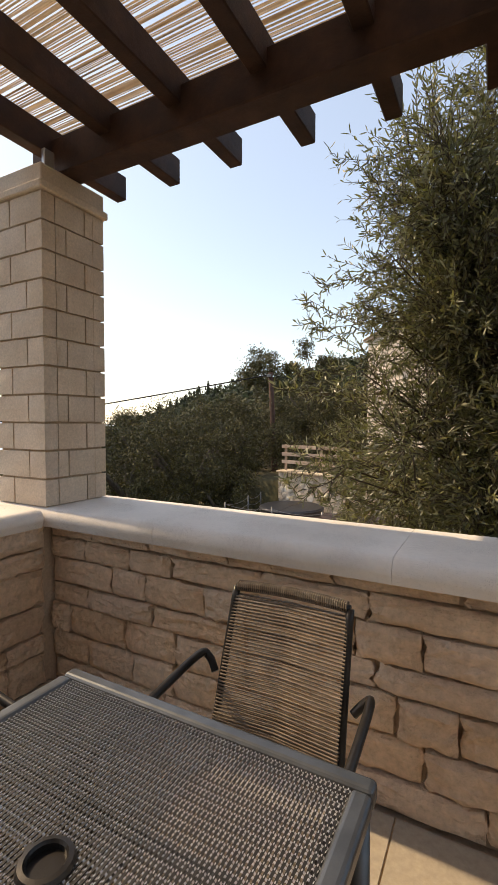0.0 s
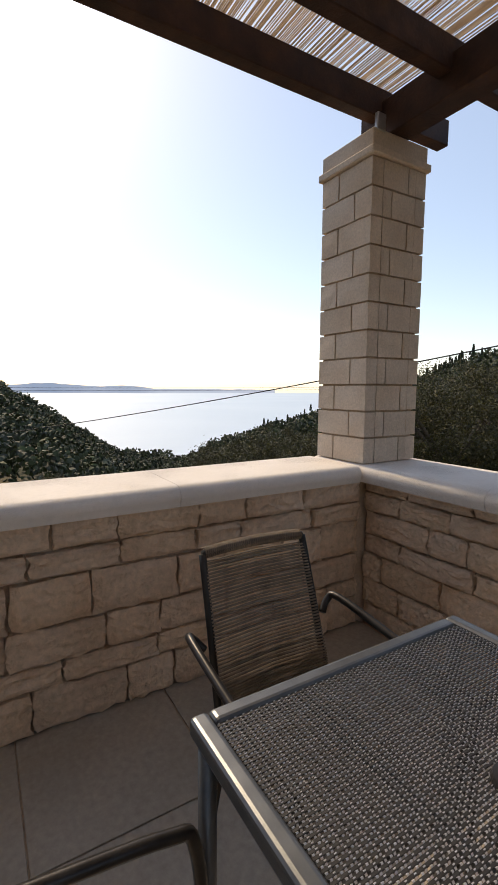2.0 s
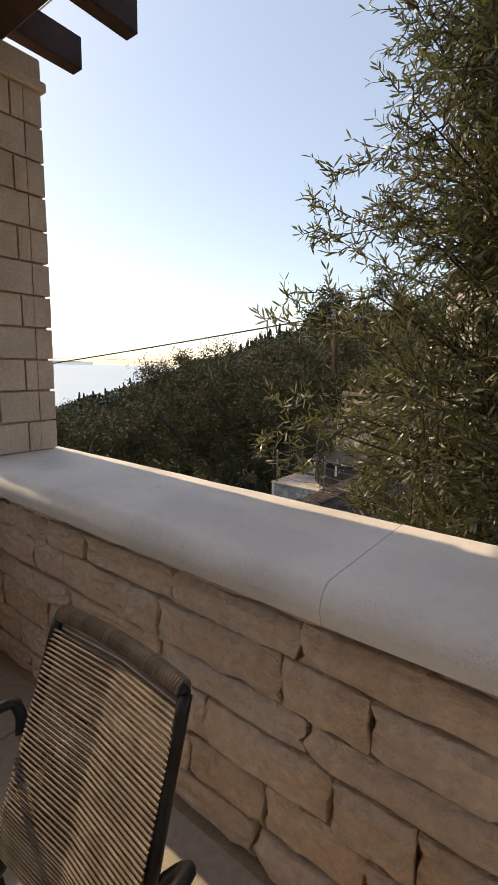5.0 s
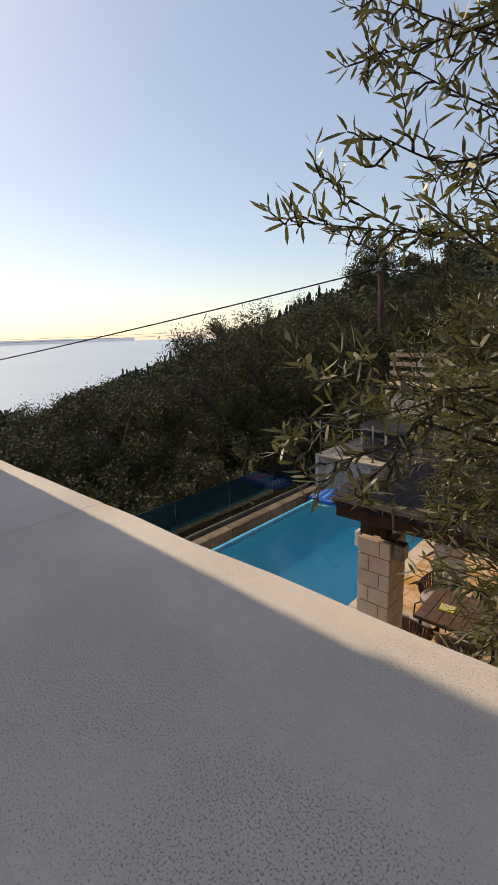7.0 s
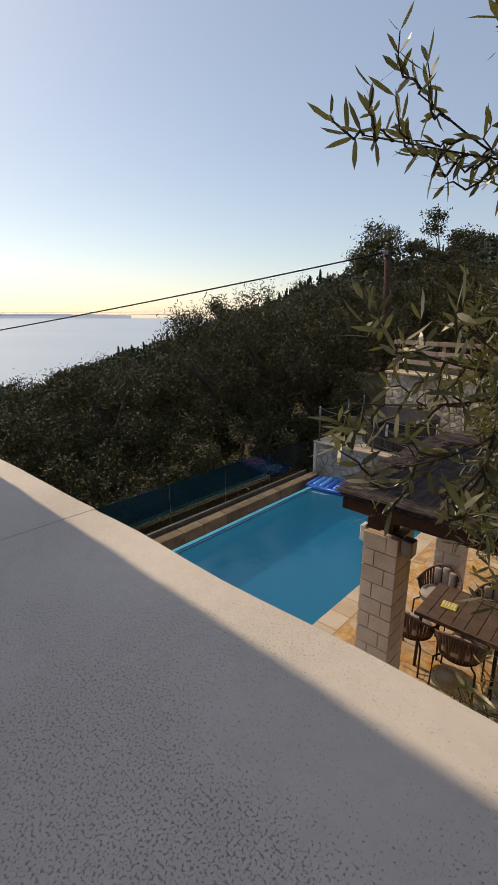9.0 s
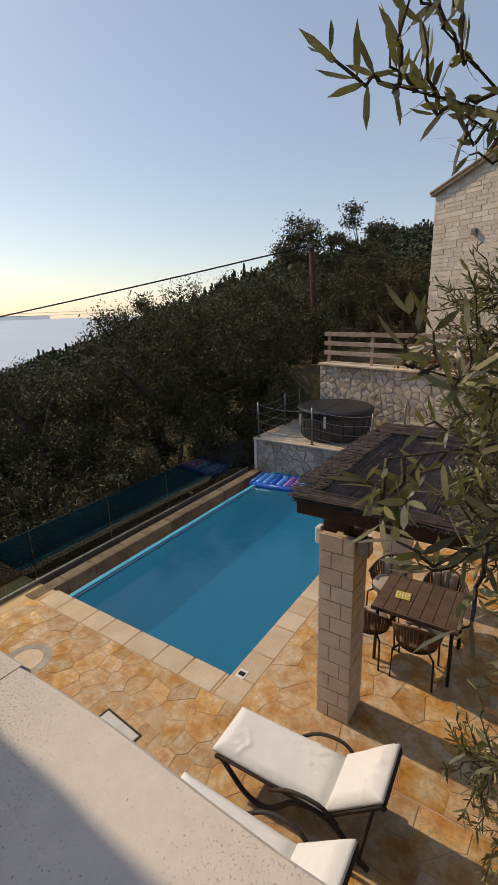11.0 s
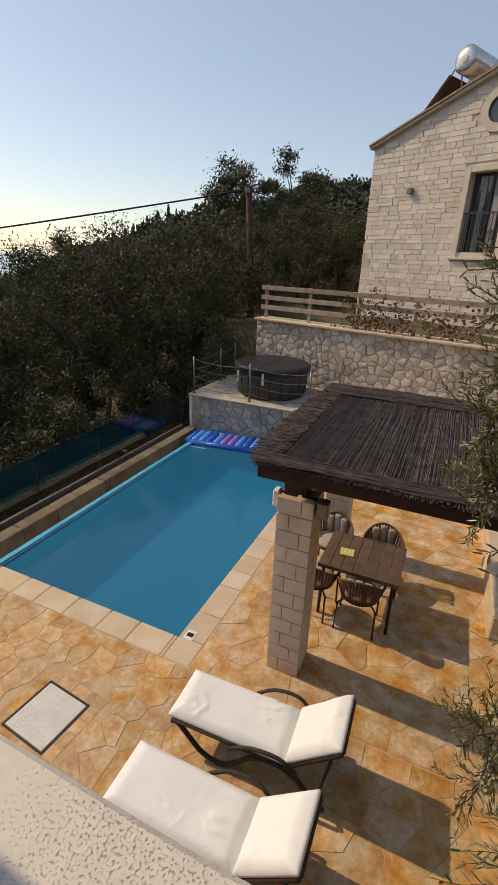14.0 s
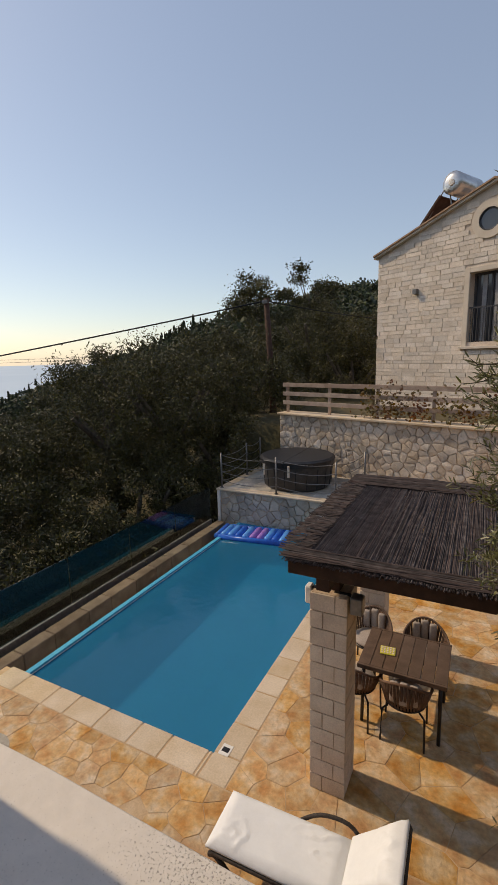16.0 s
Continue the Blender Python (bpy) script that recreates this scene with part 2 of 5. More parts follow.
def glassy(name, color, rough, ior, alpha_mix=0.0, bump=0.0, scale=3.0):
    m = bpy.data.materials.new(name)
    m.use_nodes = True
    b = m.node_tree.nodes["Principled BSDF"]
    b.inputs["Base Color"].default_value = (*color, 1)
    b.inputs["Transmission Weight"].default_value = 1.0
    b.inputs["Roughness"].default_value = rough
    b.inputs["IOR"].default_value = ior
    if bump:
        n = m.node_tree.nodes
        geo = n.new("ShaderNodeNewGeometry")
        t = n.new("ShaderNodeTexNoise")
        t.inputs["Scale"].default_value = scale
        t.inputs["Detail"].default_value = 4
        bp = n.new("ShaderNodeBump")
        bp.inputs["Strength"].default_value = bump
        bp.inputs["Distance"].default_value = 0.05
        m.node_tree.links.new(geo.outputs["Position"], t.inputs["Vector"])
        m.node_tree.links.new(t.outputs["Fac"], bp.inputs["Height"])
        m.node_tree.links.new(bp.outputs[0], b.inputs["Normal"])
    return m


M["water"] = glassy("pool_water", (0.012, 0.20, 0.37), 0.03, 1.33, bump=0.12, scale=5.0)
M["water"].node_tree.nodes["Principled BSDF"].inputs["Transmission Weight"].default_value = 0.42
M["glass"] = glassy("green_glass", (0.10, 0.155, 0.155), 0.0, 1.45)
M["pane"] = mat("window_pane", (0.05, 0.055, 0.065), (0.06, 0.065, 0.075), 2.0, 0.05, 0.0, 20, spec=0.8, fine_amt=0.05)
# Pale base stands in for reflected bright sky and haze over the water.
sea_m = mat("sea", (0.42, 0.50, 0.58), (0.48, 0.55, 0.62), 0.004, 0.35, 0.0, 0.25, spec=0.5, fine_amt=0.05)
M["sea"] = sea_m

# ---- mesh helpers ----


def part(name, bm, material, parent=None, label="", kind="", smooth=False):
    me = bpy.data.meshes.new(name)
    bm.normal_update()
    bm.to_mesh(me)
    bm.free()
    if smooth:
        me.polygons.foreach_set("use_smooth", [True] * len(me.polygons))
    for k in (material if isinstance(material, (list, tuple)) else [material]):
        me.materials.append(M[k])
    ob = new(name, me)
    if parent:
        ob.parent = parent
    return tagged(ob, label=label, kind=kind)


def thing(name, label, category, group="", kind="", at=None):
    ob = new(name)
    if at is not None:
        ob.matrix_basis = at
    return tagged(ob, label, category, group, kind)


def box(bm, x0, x1, y0, y1, z0, z1, bevel=0.0, seg=1, m=None):
    r = bmesh.ops.create_cube(bm, size=1.0)
    vs = r["verts"]
    for v in vs:
        v.co = Vector((x0 + (v.co.x + 0.5) * (x1 - x0), y0 + (v.co.y + 0.5) * (y1 - y0), z0 + (v.co.z + 0.5) * (z1 - z0)))
    if bevel:
        es = list({e for v in vs for e in v.link_edges})
        out = bmesh.ops.bevel(bm, geom=es, offset=bevel, segments=seg, affect='EDGES', profile=0.5)
        vs = list({v for f in out["faces"] for v in f.verts} | {v for v in vs if v.is_valid})
    if m is not None:
        for v in vs:
            v.co = m @ v.co
    return vs


def boxed(x0, x1, y0, y1, z0, z1, bevel=0.0, seg=1):
    bm = bmesh.new()
    box(bm, x0, x1, y0, y1, z0, z1, bevel, seg)
    return bm


def tube(bm, pts, r, n=8, cap=True):
    """A tube of radius r (or one radius a point) along pts."""
    pts = [Vector(p) for p in pts]
    rings = []
    up = Vector((0.0, 0.0, 1.0))
    for i, p in enumerate(pts):
        d = (pts[min(i + 1, len(pts) - 1)] - pts[max(i - 1, 0)]).normalized()
        a = d.cross(up)
        if a.length < 0.05:
            a = d.cross(Vector((1.0, 0.0, 0.0)))
        a.normalize()
        b = d.cross(a)
        rr = r[i] if isinstance(r, (list, tuple)) else r
        rings.append([bm.verts.new(p + rr * (math.cos(k * math.tau / n) * a + math.sin(k * math.tau / n) * b)) for k in range(n)])
    for q, w in zip(rings, rings[1:]):
        for k in range(n):
            bm.faces.new((q[k], q[(k + 1) % n], w[(k + 1) % n], w[k]))
    if cap:
        bm.faces.new(rings[0][::-1])
        bm.faces.new(rings[-1])


def strip(bm, pts, hw):
    """A flat strand along x through pts, half as wide as hw."""
    rows = [(bm.verts.new((x, y - hw, z)), bm.verts.new((x, y + hw, z))) for x, y, z in pts]
    for q, w in zip(rows, rows[1:]):
        bm.faces.new((q[0], w[0], w[1], q[1]))


def smoothed(pts, k=4):
    """A rounded line through the points."""
    pts = [Vector(p) for p in pts]
    out = []
    for i in range(len(pts) - 1):
        p0, p1, p2, p3 = pts[max(i - 1, 0)], pts[i], pts[i + 1], pts[min(i + 2, len(pts) - 1)]
        for j in range(k):
            t = j / k
            out.append(0.5 * (2 * p1 + (p2 - p0) * t + (2 * p0 - 5 * p1 + 4 * p2 - p3) * t * t + (3 * p1 - p0 - 3 * p2 + p3) * t ** 3))
    return out + [pts[-1]]


def lathe(bm, profile, n=24, at=(0, 0, 0)):
    rings = []
    for r, z in profile:
        rings.append([bm.verts.new((at[0] + r * math.cos(k * math.tau / n), at[1] + r * math.sin(k * math.tau / n), at[2] + z)) for k in range(n)])
    for q, w in zip(rings, rings[1:]):
        for k in range(n):
            bm.faces.new((q[k], q[(k + 1) % n], w[(k + 1) % n], w[k]))
    if profile[0][0] > 0.001:
        bm.faces.new(rings[0][::-1])
    if profile[-1][0] > 0.001:
        bm.faces.new(rings[-1])


rng = random.Random(7)

# rough-faced unit blocks, shared by all coursed stones: x along, y depth (front at -y), z up


def block_mesh(name, material, amp, seed, cuts=3, edge_in=0.12, jit=1.0):
    bm = bmesh.new()
    r = bmesh.ops.create_grid(bm, x_segments=cuts + 1, y_segments=cuts, size=0.5)
    rr = random.Random(seed)
    for v in r["verts"]:
        x, z = v.co.x, v.co.y
        edge = max(abs(x), abs(z)) > 0.49
        v.co = Vector((x * (0.985 if edge else 1), (-0.5 + (edge_in if edge else 0.0) + rr.uniform(-amp, amp)), z * (0.97 if edge else 1)))
        if edge:
            v.co.x += rr.uniform(-0.02, 0.02) * jit
            v.co.z += rr.uniform(-0.03, 0.03) * jit
    es = [e for e in bm.edges if e.is_boundary]
    ex = bmesh.ops.extrude_edge_only(bm, edges=es)
    for v in [g for g in ex["geom"] if isinstance(g, bmesh.types.BMVert)]:
        v.co.y = 0.5
    bmesh.ops.recalc_face_normals(bm, faces=bm.faces)
    me = bpy.data.meshes.new(name)
    bm.to_mesh(me)
    bm.free()
    me.polygons.foreach_set("use_smooth", [False] * len(me.polygons))
    me.materials.append(M[material])
    return me


ASHLAR = [block_mesh("stone", "ashlar", 0.13, 20 + i, 6, 0.30, 1.3) for i in range(10)]
BLOCK = [block_mesh("block", "pillar", 0.012, 60 + i, 2, 0.05, 0.25) for i in range(4)]


def piece(name, me, m, parent):
    ob = new(name, me)
    ob.parent = parent
    ob.matrix_basis = m
    return ob


def courses(parent, length, z0, z1, m, seed, hs=(0.09, 0.19), ls=(0.18, 0.46), depth=0.05, gap=0.006, meshes=None, name="stone"):
    """Coursed stones over a face; m takes (along, outwards = -y, up) to the world."""
    rr = random.Random(seed)
    z = z0
    while z < z1 - 0.03:
        h = rr.uniform(*hs)
        if z1 - (z + h) < hs[0] * 0.7:
            h = z1 - z
        x = -rr.uniform(0, 0.2)
        while x < length:
            l = rr.uniform(*ls) * (1.2 if h < 0.12 else 1.0)
            a, b = max(x, 0), min(x + l, length)
            if length - b < 0.08:
                b = length
            if b - a > 0.05:
                splits = [(z, h)]
                if h > 0.16 and rr.random() < 0.18:
                    k = rr.uniform(0.35, 0.6)
                    splits = [(z, h * k), (z + h * k, h * (1 - k))]
                for zz, hh in splits:
                    d = depth * rr.uniform(0.75, 1.25)
                    mm = m @ Matrix.Translation(((a + b) / 2, -d / 2, zz + hh / 2)) @ Matrix.Rotation(rr.uniform(-0.008, 0.008), 4, 'Y') @ Matrix.Diagonal((b - a - gap, d, hh - gap, 1))
                    piece(name, rr.choice(meshes or ASHLAR), mm, parent)
            x = b if b == length else x + l
            if b == length:
                break
        z += h


def voronoi(pts, bounds, inset):
    """Cells of the points, clipped to bounds and drawn in by inset."""
    x0, x1, y0, y1 = bounds
    out = []
    for i, p in enumerate(pts):
        poly = [Vector((x0, y0)), Vector((x1, y0)), Vector((x1, y1)), Vector((x0, y1))]
        near = sorted(((q - p).length, j) for j, q in enumerate(pts) if j != i)[:16]
        planes = [((pts[j] - p).normalized(), (pts[j] - p).length / 2 - inset) for _, j in near]
        for nrm, d in planes:
            new_poly = []
            for a, b in zip(poly, poly[1:] + poly[:1]):
                da, db = (a - p).dot(nrm) - d, (b - p).dot(nrm) - d
                if da <= 0:
                    new_poly.append(a)
                if da * db < 0:
                    new_poly.append(a + (b - a) * (da / (da - db)))
            poly = new_poly
            if len(poly) < 3:
                break
        if len(poly) >= 3:
            out.append((p, poly))
    return out


def scatter(bounds, dist, seed, aspect=1.0):
    rr = random.Random(seed)
    x0, x1, y0, y1 = bounds
    pts = []
    for _ in range(int((x1 - x0) * (y1 - y0) / dist ** 2 * 14)):
        p = Vector((rr.uniform(x0, x1), rr.uniform(y0, y1)))
        d = dist * rr.choice((0.55, 0.8, 1.0, 1.3))
        if all(((p.x - q.x) / aspect) ** 2 + (p.y - q.y) ** 2 > d * d for q in pts):
            pts.append(p)
    return pts


def slab_mesh(poly, centre, thick, material, bulge=0.0, rr=rng):
    """A stone from an outline: local xy, top at z = 0 .. thick."""
    bm = bmesh.new()
    lo = [bm.verts.new((v.x - centre.x, v.y - centre.y, 0)) for v in poly]
    mid = [bm.verts.new((v.x - centre.x, v.y - centre.y, thick * 0.7)) for v in poly]
    hi = [bm.verts.new(((v.x - centre.x) * (0.94 if bulge else 0.985), (v.y - centre.y) * (0.94 if bulge else 0.985), thick + rr.uniform(-bulge, bulge) * 0.5)) for v in poly]
    n = len(poly)
    for q, w in ((lo, mid), (mid, hi)):
        for k in range(n):
            bm.faces.new((q[k], q[(k + 1) % n], w[(k + 1) % n], w[k]))
    if bulge:
        c = bm.verts.new((0, 0, thick + bulge))
        for k in range(n):
            bm.faces.new((hi[k], hi[(k + 1) % n], c))
    else:
        bm.faces.new(hi)
    bmesh.ops.recalc_face_normals(bm, faces=bm.faces)
    me = bpy.data.meshes.new("stone")
    bm.to_mesh(me)
    bm.free()
    me.materials.append(M[material])
    return me


# ---- large structure: terrain, sea, distance ----
DECK = -2.8
SEA = -30.0
# skyline: turn left from +y in degrees, distance, ground's elevation angle there
SKYLINE = [(-180, 80, 12), (-60, 70, 12), (-10, 90, 8), (10, 110, 6.6), (20, 125, 5.6), (28, 135, 4.2), (35, 150, 1.9), (43, 155, -1.2), (50, 170, -4.0), (56, 185, -5.4),
           (62, 205, -6.8), (67, 225, -8.6), (72, 230, -8.6), (76, 215, -8.0), (80, 225, -5.6), (85, 245, -2.6), (91, 270, 2.0), (110, 280, 7), (140, 180, 10), (180, 80, 12)]


def skyline(yaw):
    for (a, ra, ea), (b, rb, eb) in zip(SKYLINE, SKYLINE[1:]):
        if a <= yaw <= b:
            k = (yaw - a) / (b - a)
            k = k * k * (3 - 2 * k) * 0.4 + k * 0.6
            return ra + (rb - ra) * k, ea + (eb - ea) * k
    return 80, 12


def ground_z(x, y):
    r = math.hypot(x, y)
    yaw = math.degrees(math.atan2(-x, y))
    rr, e = skyline(yaw)
    top = 1.2 + rr * math.tan(radians(e))
    near = -5.0
    if -40 < yaw < 24 and r > 13.6:
        near = -0.7
    elif 24 <= yaw < 34 and r > 13.6:
        near = -0.7 - 4.3 * (yaw - 24) / 10
    if r < 13:
        return -5.0
    k = (r - 13) / (rr - 13)
    n = noise.noise(Vector((x * 0.05, y * 0.05, 0))) * min(3.0, 0.02 * r)
    if k <= 1:
        return near + (top - near) * ((0.35 * k + 0.65 * k * k) if top > -4 else k ** 0.7) + n
    return max(top - (r - rr) * 0.35, SEA - 6) + n * max(0, 1 - (r - rr) / 60)


bm = bmesh.new()
yaws = list(range(-180, 0, 6)) + [i * 1.5 for i in range(0, 80)] + list(range(120, 180, 6))
radii = [0.5, 6, 10, 13, 13.7, 15, 17, 20, 24, 29, 35, 43, 52, 64, 78, 95, 112, 130, 150, 170, 190, 210, 230, 250, 275, 300, 340, 400]
rings = []
for r in radii:
    rings.append([bm.verts.new((-r * math.sin(radians(a)), r * math.cos(radians(a)), ground_z(-r * math.sin(radians(a)), r * math.cos(radians(a))))) for a in yaws])
for q, w in zip(rings, rings[1:]):
    for k in range(len(yaws)):
        bm.faces.new((q[k], w[k], w[(k + 1) % len(yaws)], q[(k + 1) % len(yaws)]))
bm.faces.new(rings[0])
bmesh.ops.recalc_face_normals(bm, faces=bm.faces)
tagged(part("ground", bm, "ground", smooth=True), "dry sloping hillside ground under the olive trees", "ground", kind="structure")
bm = bmesh.new()
bm.faces.new([bm.verts.new((4900 * math.cos(k * math.tau / 96), 4900 * math.sin(k * math.tau / 96), SEA)) for k in range(96)])
tagged(part("water", bm, "sea"), "calm sea, sky reflection and haze painted in as pale blue", "sea", kind="structure")


def far_range(name, yaw0, yaw1, dist, h, seed, label):
    bm = bmesh.new()
    n = 50
    lo, hi = [], []
    for i in range(n + 1):
        k = i / n
        a = radians(yaw0 + (yaw1 - yaw0) * k)
        env = min(1, 4 * k, 4 * (1 - k)) ** 0.8
        z = SEA + 28 + h * env * (0.6 + 0.4 * noise.noise(Vector((k * 5, seed, 0)))) + 6 * env * noise.noise(Vector((k * 24, seed, 3)))
        lo.append(bm.verts.new((-dist * math.sin(a), dist * math.cos(a), SEA)))
        hi.append(bm.verts.new((-dist * math.sin(a) * 1.03, dist * math.cos(a) * 1.03, z)))
    for i in range(n):
        bm.faces.new((lo[i], lo[i + 1], hi[i + 1], hi[i]))
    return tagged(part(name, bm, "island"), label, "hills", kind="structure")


far_range("backdrop_island", 70, 96, 4200, 75, 1.0, "island hills across the sea, haze painted in as pale blue")
far_range("backdrop_coast", 56, 76, 4600, 18, 4.0, "low coast on the sea horizon, coloured pale for haze")

# ---- terrace structure ----
tagged(part("terrace_slab", boxed(-0.4, 4.6, -4.2, 0.40, -0.30, -0.03), "mortar"), "concrete slab under the terrace tiles", "slab", kind="structure")
floor = tagged(part("floor", boxed(-0.045, 4.4, -4.0, 0.04, -0.028, -0.008), "mortar"), "terrace floor bed with grey-beige stone tiles", "floor", kind="structure")
bm = boxed(-0.40, 4.6, 0.10, 0.38, -2.9, 0.81)
wall_b = tagged(part("wall_north", bm, "mortar"), "low parapet wall of rough beige stone courses", "wall", kind="structure")
bm = boxed(-0.38, -0.055, -4.2, 0.095, -2.9, 0.81)
wall_a = tagged(part("wall_west", bm, "mortar"), "low shaded parapet wall of beige stone courses", "wall", kind="structure")
# Unseen wall added to close this side; low so sky light comes in.
tagged(part("wall_east", boxed(4.4, 4.7, -4.2, 0.05, 0.0, 0.9), "white"), "unseen plain rendered wall, added beside the terrace and kept low for sky light", "wall", kind="structure")
# Unseen wall added as closure; white so it bounces light onto the terrace.
tagged(part("wall_south", boxed(-0.4, 4.7, -4.5, -4.2, -2.9, 3.2), "white"), "unseen plain rendered wall, added behind the terrace to bounce light", "wall", kind="structure")


def coping_piece(length, x_front, x_back, seed):
    """A coping stone along +x; rounded nose at y = x_front, arris at y = x_back; top at z = 0."""
    bm = bmesh.new()
    rr = random.Random(seed)
    prof = [(x_back, -0.088), (x_back - 0.004, -0.012), (x_back - 0.012, 0.0)]
    for k in range(11):
        a = math.pi / 2 + k * (math.pi * 0.56) / 10
        prof.append((x_front + 0.046 + 0.046 * math.cos(a), -0.046 + 0.046 * math.sin(a)))
    prof.append((x_front + 0.012, -0.088))
    n = max(8, int(length / 0.06))
    rings = []
    for i in range(n + 1):
        x = 0.0009 + (length - 0.0018) * i / n
        w = 0.004 * noise.noise(Vector((x * 5 + seed, 0.3, seed)))
        rings.append([bm.verts.new((x, y + (w * 1.6 if j < 3 else w * 0.4), z)) for j, (y, z) in enumerate(prof)])
    for q, s in zip(rings, rings[1:]):
        for k in range(len(prof)):
            bm.faces.new((q[k], q[(k + 1) % len(prof)], s[(k + 1) % len(prof)], s[k]))
    bm.faces.new(rings[0][::-1])
    bm.faces.new(rings[-1])
    bmesh.ops.recalc_face_normals(bm, faces=bm.faces)
    return bm


cop_b = thing("coping_north", "cream cast stone coping with rounded nose on the parapet", "coping", kind="structure")
xs = [-0.40, 0.70, 1.68, 2.70, 3.70, 4.40]
for i, (a, b) in enumerate(zip(xs, xs[1:])):
    ob = part("coping_stone", coping_piece(b - a, -0.03, 0.448 if i != 1 else 0.446, 3 + i), "coping", cop_b, smooth=False)
    ob.matrix_basis = pose(a, 0, 0.90)
cop_a = thing("coping_west", "cream cast stone coping with rounded nose on the shaded parapet", "coping", kind="structure")
ys = [-0.035, -1.05, -2.05, -3.1, -4.2]
for i, (a, b) in enumerate(zip(ys, ys[1:])):
    ob = part("coping_stone", coping_piece(a - b, -0.03, 0.42, 13 + i), "coping", cop_a)
    ob.matrix_basis = pose(0, b, 0.90, 0, 0, 90)


def block_pillar(name, label, w, d, z0, z1, n, m, parent_kind="structure"):
    """A square pillar of sawn blocks, corner at (0, 0), reaching -w in x and +d in y."""
    pil = thing(name, label, "pillar", kind=parent_kind, at=m)
    part("core", boxed(-w + 0.02, -0.02, 0.02, d - 0.02, z0, z1), "mortar", pil)
    h = (z1 - z0) / n
    for i in range(n):
        k = 0.32 if i % 2 else 0.64
        for j, (a, b) in enumerate(((-w, -w * k), (-w * k, 0))):
            for f, (y0, turn) in enumerate(((0.0, 0), (d, 180))):
                mm = Matrix.Translation(((a + b) / 2, y0 + (0.04 if f == 0 else -0.04), z0 + (i + 0.5) * h)) @ Matrix.Rotation(radians(turn), 4, 'Z') @ Matrix.Diagonal((b - a - 0.006, 0.08, h - 0.007, 1))
                piece("block", BLOCK[(i * 2 + j + f) % 4], mm, pil)
        q = 0.36 if i % 2 else 0.66
        for j, (a, b) in enumerate(((0.08, d * q), (d * q, d - 0.08))):
            for f, (x0, turn) in enumerate(((0.0, 90), (-w, -90))):
                mm = Matrix.Translation((x0 + (-0.04 if f == 0 else 0.04), (a + b) / 2, z0 + (i + 0.5) * h)) @ Matrix.Rotation(radians(turn), 4, 'Z') @ Matrix.Diagonal((b - a - 0.006, 0.08, h - 0.007, 1))
                piece("block", BLOCK[(i + j + f) % 4], mm, pil)
    return pil


pil = block_pillar("corner_pillar", "beige pillar of sawn stone blocks on the parapet corner", 0.389, 0.406, 0.90, 2.46, 11, pose(0, 0, 0))
part("cap_ledge", boxed(-0.405, 0.016, -0.016, 0.422, 2.46, 2.50, 0.006), "pillar", pil)
part("cap_block", boxed(-0.389, 0.0, 0.0, 0.406, 2.502, 2.588, 0.006), "pillar", pil)

# ---- terrace pergola ----
pergola = thing("terrace_pergola", "dark stained timber pergola with a split reed roof", "pergola", kind="structure")
part("beam", boxed(-0.22, 4.5, 0.12, 0.26, 2.59, 2.77, 0.006), "wood_dark", pergola)
part("beam", boxed(-0.22, 4.5, -4.2, -4.06, 2.59, 2.77, 0.006), "wood_dark", pergola)
for i in range(11):
    x = -0.107 + 0.408 * i
    part("rafter", boxed(x - 0.038, x + 0.038, -4.2, 0.66, 2.69, 2.83, 0.005), "wood_dark", pergola)
bm = boxed(-0.02, 0.005, 0.02, 0.08, 2.575, 2.66, 0.004)
part("bracket", bm, "metal", pergola)


def reed_mat(x0, x1, y0, y1, z, across, step, r, seed, material, parent, sag=0.006, lift=None):
    """Reeds laid side by side; across: 'x' lays them along x."""
    bm = bmesh.new()
    rr = random.Random(seed)
    a0, a1, b0, b1 = (y0, y1, x0, x1) if across == 'x' else (x0, x1, y0, y1)
    t = a0
    while t < a1:
        e0, e1 = b0 - rr.uniform(0, 0.05), b1 + rr.uniform(0, 0.05)
        n = 5
        rad = r * rr.uniform(0.7, 1.35)
        jog = [rr.uniform(-step * 0.5, step * 0.5) for _ in range(n + 1)]
        pts = []
        for i in range(n + 1):
            q = e0 + (e1 - e0) * i / n
            zz = z + rr.uniform(-sag, sag)
            p = (q, t + jog[i]) if across == 'x' else (t + jog[i], q)
            if lift:
                zz += lift(*p)
            pts.append((p[0], p[1], zz))
        tube(bm, pts, rad, 4, cap=False)
        t += step * rr.uniform(0.7, 1.3)
    return part("reed_mat", bm, material, parent, kind="stuff", label="split reed matting tied in rows")


reed_mat(-0.14, 4.4, -3.2, 0.47, 2.842, 'x', 0.0085, 0.0036, 5, "reed", pergola)

# ---- terrace furniture ----


